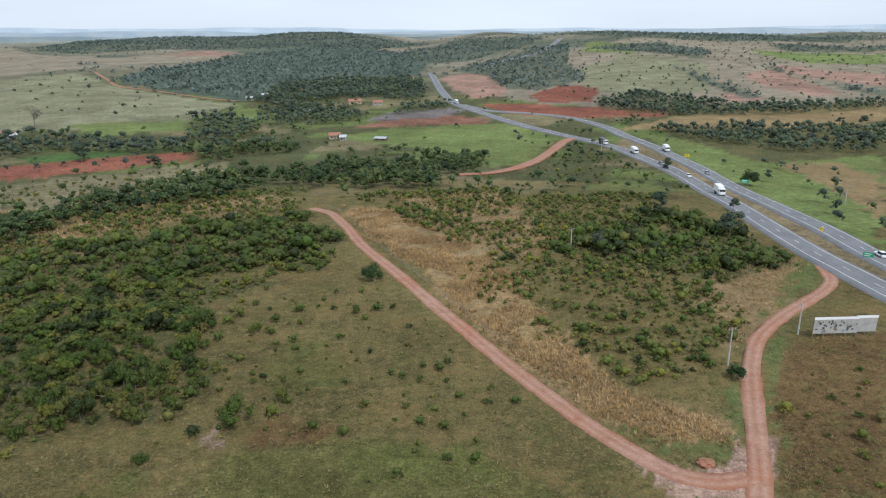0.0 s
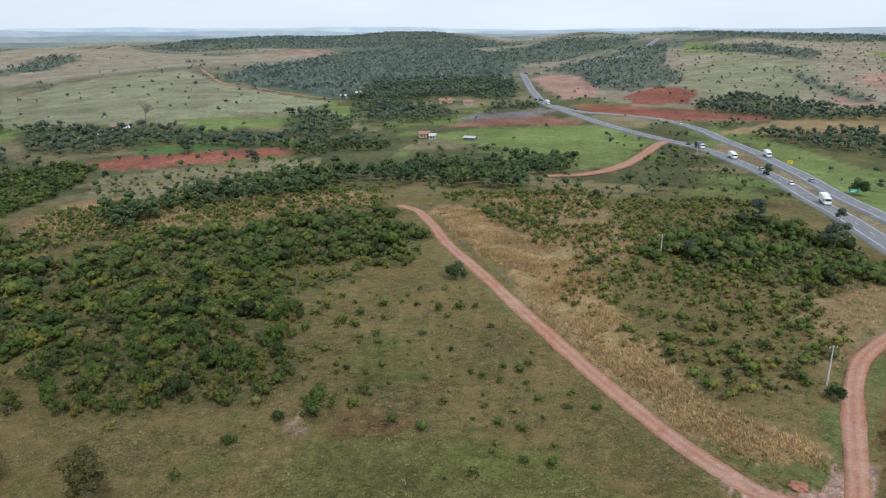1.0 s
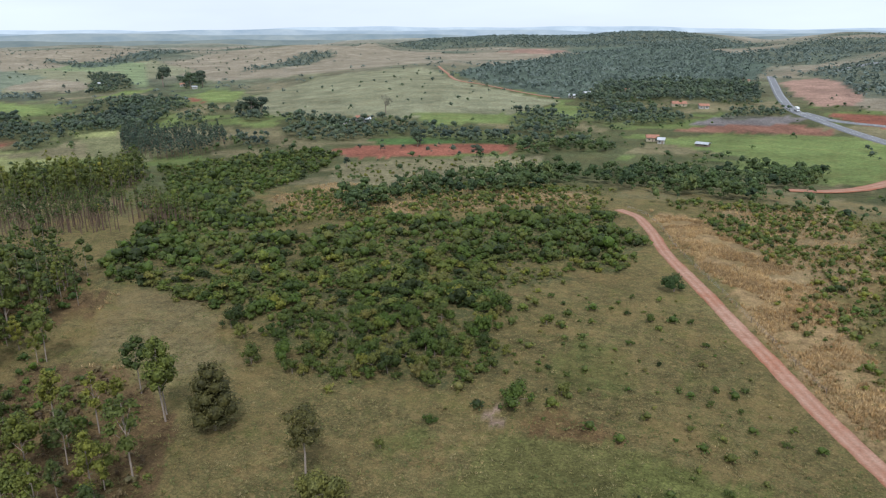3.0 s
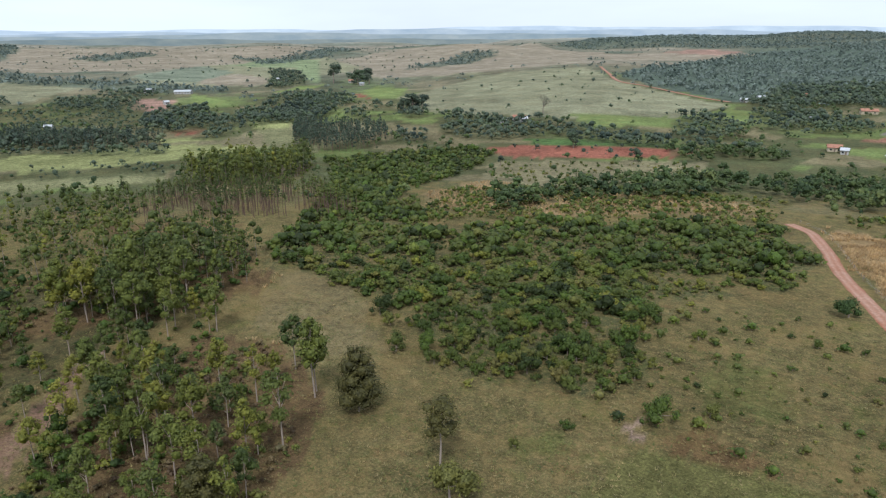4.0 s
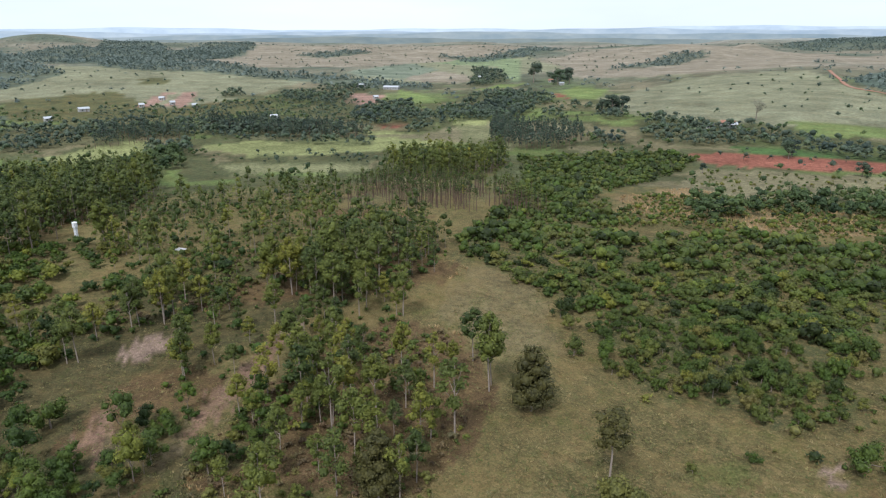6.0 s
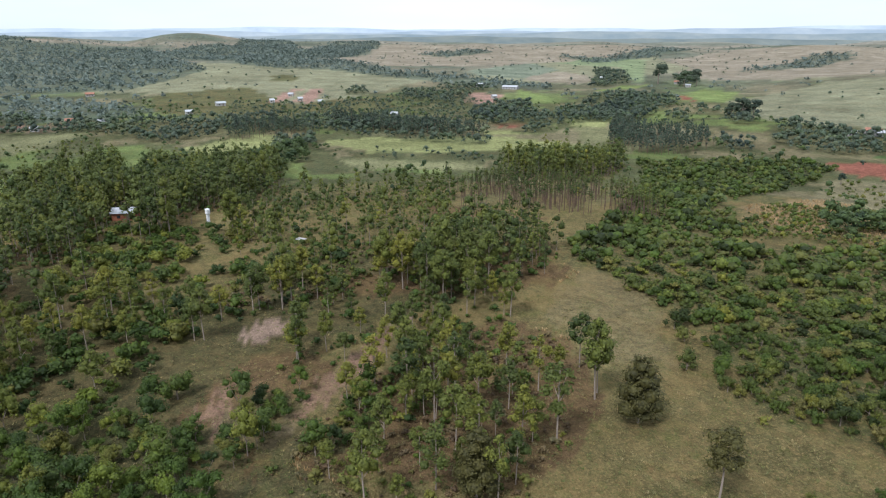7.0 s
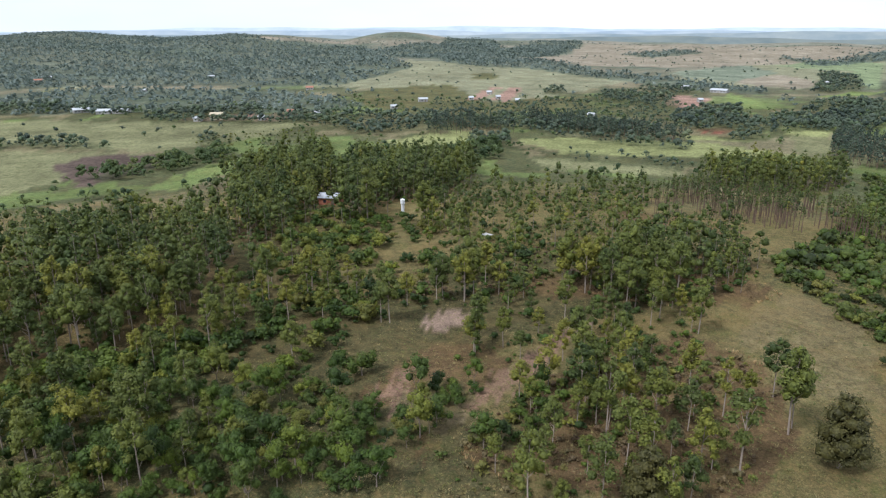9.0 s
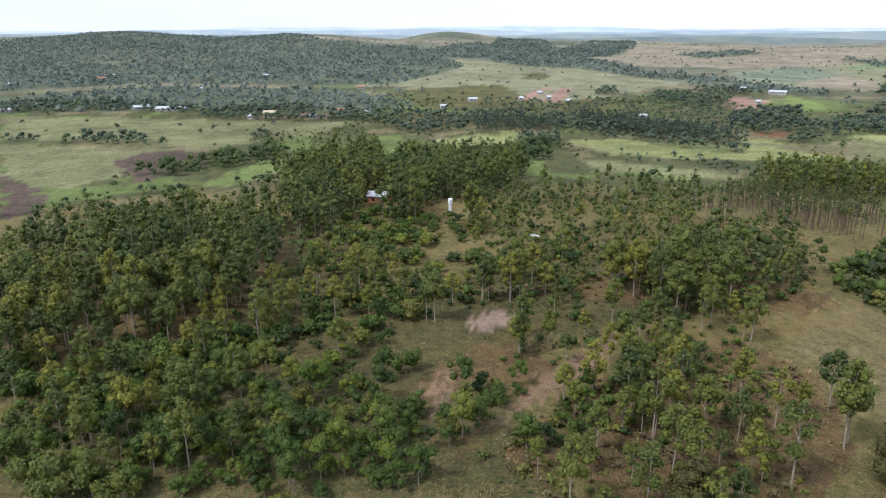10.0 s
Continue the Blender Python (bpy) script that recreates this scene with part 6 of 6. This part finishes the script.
x, y = SPOTS["farm_shed"]
building("brick_shed", x, y, 7.2, 6, 2.8, 1.1, BRICK, SHEET, 70, "brick shed with a grey sheet roof among trees", "shed", "", 2)


def water_tower(x, y):
    thing = tagged(new("water_tower"), "tall narrow white water tank beside trees", "water tower")
    thing.matrix_basis = pose(x, y, ground(x, y)) @ Matrix.Diagonal((0.85, 0.85, 0.82, 1))
    bm = bmesh.new()
    rod(bm, (0, 0, -0.3), (0, 0, 4.9), 0.62, 0.62, 20)
    part("column", bm, WHITE_PAINT, thing)
    bm = bmesh.new()
    rod(bm, (0, 0, 4.9), (0, 0, 5.15), 0.62, 0.86, 20)
    rod(bm, (0, 0, 5.15), (0, 0, 6.9), 0.86, 0.86, 20)
    rod(bm, (0, 0, 6.9), (0, 0, 7.15), 0.86, 0.2, 20)
    part("tank", bm, WHITE_PAINT, thing)
    bm = bmesh.new()
    for s in (-0.2, 0.2):
        rod(bm, (0.95, s, 0), (0.95, s, 7.0), 0.025, 0.025, 5)
    for k in range(20):
        rod(bm, (0.95, -0.2, 0.3 + k * 0.33), (0.95, 0.2, 0.3 + k * 0.33), 0.018, 0.018, 5)
    part("ladder", bm, STEEL, thing)
    bm = bmesh.new()
    rod(bm, (-0.8, 0.3, 0), (-0.8, 0.3, 5.4), 0.05, 0.05, 6)
    part("pipe", bm, STEEL, thing)


water_tower(*SPOTS["tower"])

x, y = SPOTS["slab"]
bm = bmesh.new()
box(bm, -1.6, -1.2, -0.3, 1.6, 1.2, 0.35, 0.04)
slab = tagged(new("concrete_slab", bpy.data.meshes.new("concrete_slab")), "small pale concrete slab in open scrub", "slab")
bm.to_mesh(slab.data)
slab.data.materials.append(CONCRETE)
slab.matrix_basis = pose(x, y, ground(x, y), 0, 0, 30)


# ---- roadside ----
def utility_pole(x, y, h, arm, turn, label):
    thing = tagged(new("utility_pole"), label, "pole", "utility poles")
    thing.matrix_basis = pose(x, y, ground(x, y), 0, 0, turn)
    bm = bmesh.new()
    rod(bm, (0, 0, -0.5), (0, 0, h), 0.17, 0.11, 8)
    part("shaft", bm, CONCRETE, thing)
    if arm:
        bm = bmesh.new()
        box(bm, -arm / 2, -0.07, h - 0.5, arm / 2, 0.07, h - 0.36, 0.01)
        part("crossarm", bm, TIMBER, thing)
        for k in (-0.46, 0, 0.46):
            bm = bmesh.new()
            rod(bm, (k * arm, 0, h - 0.36), (k * arm, 0, h - 0.16), 0.05, 0.03, 8)
            part("insulator", bm, WHITE_PAINT, thing)


for key, h, arm, label in (("pole_a", 7.4, 1.6, "grey concrete pole with a short crossarm beside the dirt road"), ("pole_b", 6.6, 0, "plain concrete post beside the curved dirt road"),
                           ("pole_c", 5.2, 1.5, "grey concrete pole with crossarm in the scrub"), ("pole_d", 7.5, 2.2, "concrete pole with crossarm on a green slope")):
    utility_pole(*SPOTS[key], h, arm, 20, label)
utility_pole(90, 395, 7.0, 1.5, 20, "concrete pole standing by the curving pale track")


def billboard(x, y, w, turn, seed, label):
    """A weathered hoarding on timber posts; its torn print is left as plain patches."""
    g = np.random.default_rng(seed)
    thing = tagged(new("billboard"), label, "billboard", "billboards")
    thing.matrix_basis = pose(x, y, ground(x, y), 0, 0, turn)
    n = max(2, round(w / 2.4))
    for k in range(n + 1):
        bm = bmesh.new()
        px = -w / 2 + 0.1 + (w - 0.2) * k / n
        box(bm, px - 0.09, 0.05, -0.4, px + 0.09, 0.23, 4.2, 0.01)
        part("post", bm, TIMBER, thing)
    for k in range(n):
        bm = bmesh.new()
        box(bm, -w / 2 + w * k / n + 0.01, -0.02, 0.85, -w / 2 + w * (k + 1) / n - 0.01, 0.045, 4.2)
        part("panel", bm, WHITEWASH, thing, "weathered white panel")
    bm = bmesh.new()
    box(bm, -w / 2 - 0.05, -0.06, 3.72, w / 2 + 0.05, -0.025, 4.25)
    part("top_rail", bm, WHITE_PAINT, thing)
    for k in range(64 if w > 6 else 0):
        bm = bmesh.new()
        cx, cz, sx, sz = g.uniform(-w / 2 + 0.4, w / 2 - 0.4), g.uniform(1.2, 3.45), g.uniform(0.08, 0.26), g.uniform(0.08, 0.26)
        box(bm, cx - sx, -0.026 - 0.0006 * k, cz - sz, cx + sx, -0.021, cz + sz)
        part("torn_patch", bm, [TIMBER, DARK_PAINT, SILVER_PAINT][int(g.integers(3))], thing)


billboard(*SPOTS["board_a"], 8.8, 3, 5, "weathered white billboard with torn dark patches on posts")
billboard(*SPOTS["board_b"], 4.2, 3, 9, "small faded white billboard on timber posts")


def road_sign(x, y, mat, w, h, turn, label):
    thing = tagged(new("road_sign"), label, "road sign", "road signs")
    thing.matrix_basis = pose(x, y, ground(x, y), 0, 0, turn)
    for s in (-w / 3, w / 3):
        bm = bmesh.new()
        rod(bm, (s, 0, -0.3), (s, 0, 1.6 + h), 0.05, 0.05, 6)
        part("post", bm, STEEL, thing)
    bm = bmesh.new()
    box(bm, -w / 2, -0.09, 1.6, w / 2, -0.05, 1.6 + h, 0.01)
    part("panel", bm, mat, thing)
    for k in range(2):
        bm = bmesh.new()
        box(bm, -w * 0.36, -0.1, 1.6 + h * (0.25 + 0.38 * k), w * (0.2 + 0.1 * k), -0.092, 1.6 + h * (0.38 + 0.38 * k))
        part("text_bar", bm, WHITE_PAINT if mat is GREEN_SIGN else DARK_PAINT, thing)


road_sign(*SPOTS["sign_a"], GREEN_SIGN, 3.2, 1.6, -20, "green road sign at the highway shoulder")
road_sign(*SPOTS["sign_b"], GREEN_SIGN, 2.4, 1.3, -25, "green road sign in the grassy median")
road_sign(*SPOTS["sign_c"], YELLOW_SIGN, 2.4, 1.5, -20, "yellow road sign on the green verge")
road_sign(*SPOTS["sign_d"], YELLOW_SIGN, 1.0, 1.0, -25, "small yellow road sign in the grassy median")


# ---- vehicles ----
def lane_at(x, y):
    """The nearest carriageway point and its heading."""
    best = None
    for name in ("near_lane", "far_lane"):
        L = smooth_line(ROADS[name][1], 3)
        d = np.hypot(L[:, 0] - x, L[:, 1] - y)
        k = int(np.argmin(d))
        k2 = min(k + 1, len(L) - 1)
        if best is None or d[k] < best[0]:
            t = L[k2] - L[k2 - 1]
            best = (d[k], math.degrees(math.atan2(t[1], t[0])), L[k])
    return best


def wheel(thing, x, y, r, wide):
    bm = bmesh.new()
    rod(bm, (x, y - wide / 2, r), (x, y + wide / 2, r), r, r, 14)
    tyre = part("wheel", bm, RUBBER, thing)
    bm = bmesh.new()
    rod(bm, (x, y - wide / 2 - 0.02, r), (x, y + wide / 2 + 0.02, r), r * 0.55, r * 0.55, 10)
    part("rim", bm, SILVER_PAINT, tyre)


def seat_vehicle(thing, x, y, back, side):
    d, head, p = lane_at(x, y)
    n = Vector((-math.sin(radians(head)), math.cos(radians(head))))
    q = Vector(p) + n * side
    z = ground(q.x, q.y) + 0.46
    thing.matrix_basis = pose(q.x, q.y, z, 0, 0, head + (180 if back else 0))


def car(x, y, paint, back, side, label):
    thing = tagged(new("car"), label, "car", "cars on the highway")
    bm = bmesh.new()
    vs = box(bm, -2.1, -0.86, 0.3, 2.1, 0.86, 0.85, 0.12)
    part("body", bm, paint, thing)
    bm = bmesh.new()
    vs = box(bm, -1.5, -0.76, 0.84, 0.75, 0.76, 1.42)
    for v in vs:
        if v.co.z > 1.2:
            v.co.x = v.co.x * 0.72 - 0.1
            v.co.y *= 0.86
    part("cabin", bm, GLASS_DARK, thing)
    bm = bmesh.new()
    box(bm, -1.15, -0.62, 1.41, 0.42, 0.62, 1.47, 0.02)
    part("roof_panel", bm, paint, thing)
    for s in (-0.6, 0.6):
        bm = bmesh.new()
        box(bm, 2.06, s - 0.18, 0.58, 2.12, s + 0.18, 0.74, 0.02)
        part("headlight", bm, WHITE_PAINT, thing)
    for a in (-1.3, 1.3):
        for b in (-0.78, 0.78):
            wheel(thing, a, b, 0.32, 0.2)
    seat_vehicle(thing, x, y, back, side)


def truck(x, y, back, side, length, cargo, label):
    thing = tagged(new("truck"), label, "truck", "trucks on the highway")
    bm = bmesh.new()
    box(bm, length / 2 - 2.2, -1.2, 0.7, length / 2, 1.2, 3.0, 0.15)
    part("cab", bm, WHITE_PAINT, thing)
    bm = bmesh.new()
    box(bm, length / 2 - 0.03, -1.05, 1.85, length / 2 + 0.03, 1.05, 2.7, 0.01)
    part("windscreen", bm, GLASS_DARK, thing)
    for s in (-1, 1):
        bm = bmesh.new()
        box(bm, length / 2 - 1.5, s * 1.19, 1.8, length / 2 - 0.5, s * 1.23, 2.5, 0.0)
        part("side_window", bm, GLASS_DARK, thing)
    bm = bmesh.new()
    box(bm, -length / 2, -1.2, 1.15, length / 2 - 2.4, 1.2, 3.6, 0.05)
    part("cargo_box", bm, cargo, thing)
    bm = bmesh.new()
    box(bm, -length / 2, -0.5, 0.75, length / 2 - 0.3, 0.5, 1.13, 0.02)
    part("chassis", bm, DARK_PAINT, thing)
    for a in (-length / 2 + 1.0, -length / 2 + 2.3, length / 2 - 1.2):
        for b in (-1.02, 1.02):
            wheel(thing, a, b, 0.52, 0.32)
    seat_vehicle(thing, x, y, back, side)


truck(*SPOTS["truck"], True, -1.4, 7.4, WHITE_PAINT, "white box truck driving on the highway")
truck(*SPOTS["truck_b"], True, -1.2, 7.0, WHITE_PAINT, "white tarpaulin-covered truck on the far carriageway")
truck(*SPOTS["truck_c"], True, 1.2, 8.0, DARK_PAINT, "truck with a dark load where the roads join")
car(*SPOTS["car_a"], WHITE_PAINT, True, -1.4, "white car on the highway behind a truck")
car(*SPOTS["car_b"], SILVER_PAINT, False, 1.2, "silver car on the far carriageway")
car(*SPOTS["car_c"], DARK_PAINT, True, 1.2, "dark car on the highway beside a tree")
car(*SPOTS["car_d"], WHITE_PAINT, False, -1.2, "white car on the far carriageway beside the median")
truck(*SPOTS["car_e"], True, -1.2, 7.0, WHITE_PAINT, "white truck following cars on the highway")
car(*SPOTS["car_f"], SILVER_PAINT, True, -1.3, "pale car on the highway among other traffic")
car(*SPOTS["car_g"], WHITE_PAINT, False, 1.0, "white car near the distant road junction")
truck(*SPOTS["car_h"], True, -1.0, 9.0, WHITE_PAINT, "white truck on the distant bend of the highway")

# earth heap at the junction
bm = bmesh.new()
bmesh.ops.create_icosphere(bm, subdivisions=3, radius=1.0)
for v in bm.verts:
    k = 1 + 0.35 * noise.noise(v.co * 1.7) + 0.15 * noise.noise(v.co * 4)
    v.co = Vector((v.co.x * 1.3 * k, v.co.y * 1.0 * k, v.co.z * 0.7 * k))
heap = tagged(new("earth_heap", bpy.data.meshes.new("earth_heap")), "low heap of pale earth at the road junction", "earth heap")
bm.to_mesh(heap.data)
bm.free()
heap.data.materials.append(DIRT)
heap.matrix_basis = pose(*SPOTS["rubble"], ground(*SPOTS["rubble"]) + 0.1)

# fence along the dirt road
FENCE = smooth_line(ROADS["dirt_road"][1], 4.0)
d = np.gradient(FENCE, axis=0)
d /= np.hypot(d[:, 0], d[:, 1])[:, None]
line = FENCE + np.stack([-d[:, 1], d[:, 0]], 1) * 3.6
fence = tagged(new("wire_fence"), "thin grey wooden post fence along the dirt road", "fence")
bm = bmesh.new()
rod(bm, (0, 0, -0.3), (0, 0, 1.35), 0.07, 0.06, 6)
post_mesh = bpy.data.meshes.new("fence_post")
bm.to_mesh(post_mesh)
bm.free()
post_mesh.materials.append(TIMBER)
line = line[:-14]
for x, y in line[::2]:
    p = new("fence_post", post_mesh)
    p.parent = fence
    p.matrix_basis = pose(x, y, ground(x, y), gb.uniform(-4, 4), gb.uniform(-4, 4), 0)
for h in (0.5, 0.85, 1.2):
    bm = bmesh.new()
    for (x0, y0), (x1, y1) in zip(line[:-2:2], line[2::2]):
        rod(bm, (x0, y0, ground(x0, y0) + h), (x1, y1, ground(x1, y1) + h), 0.012, 0.012, 3)
    part("wire", bm, STEEL, fence)
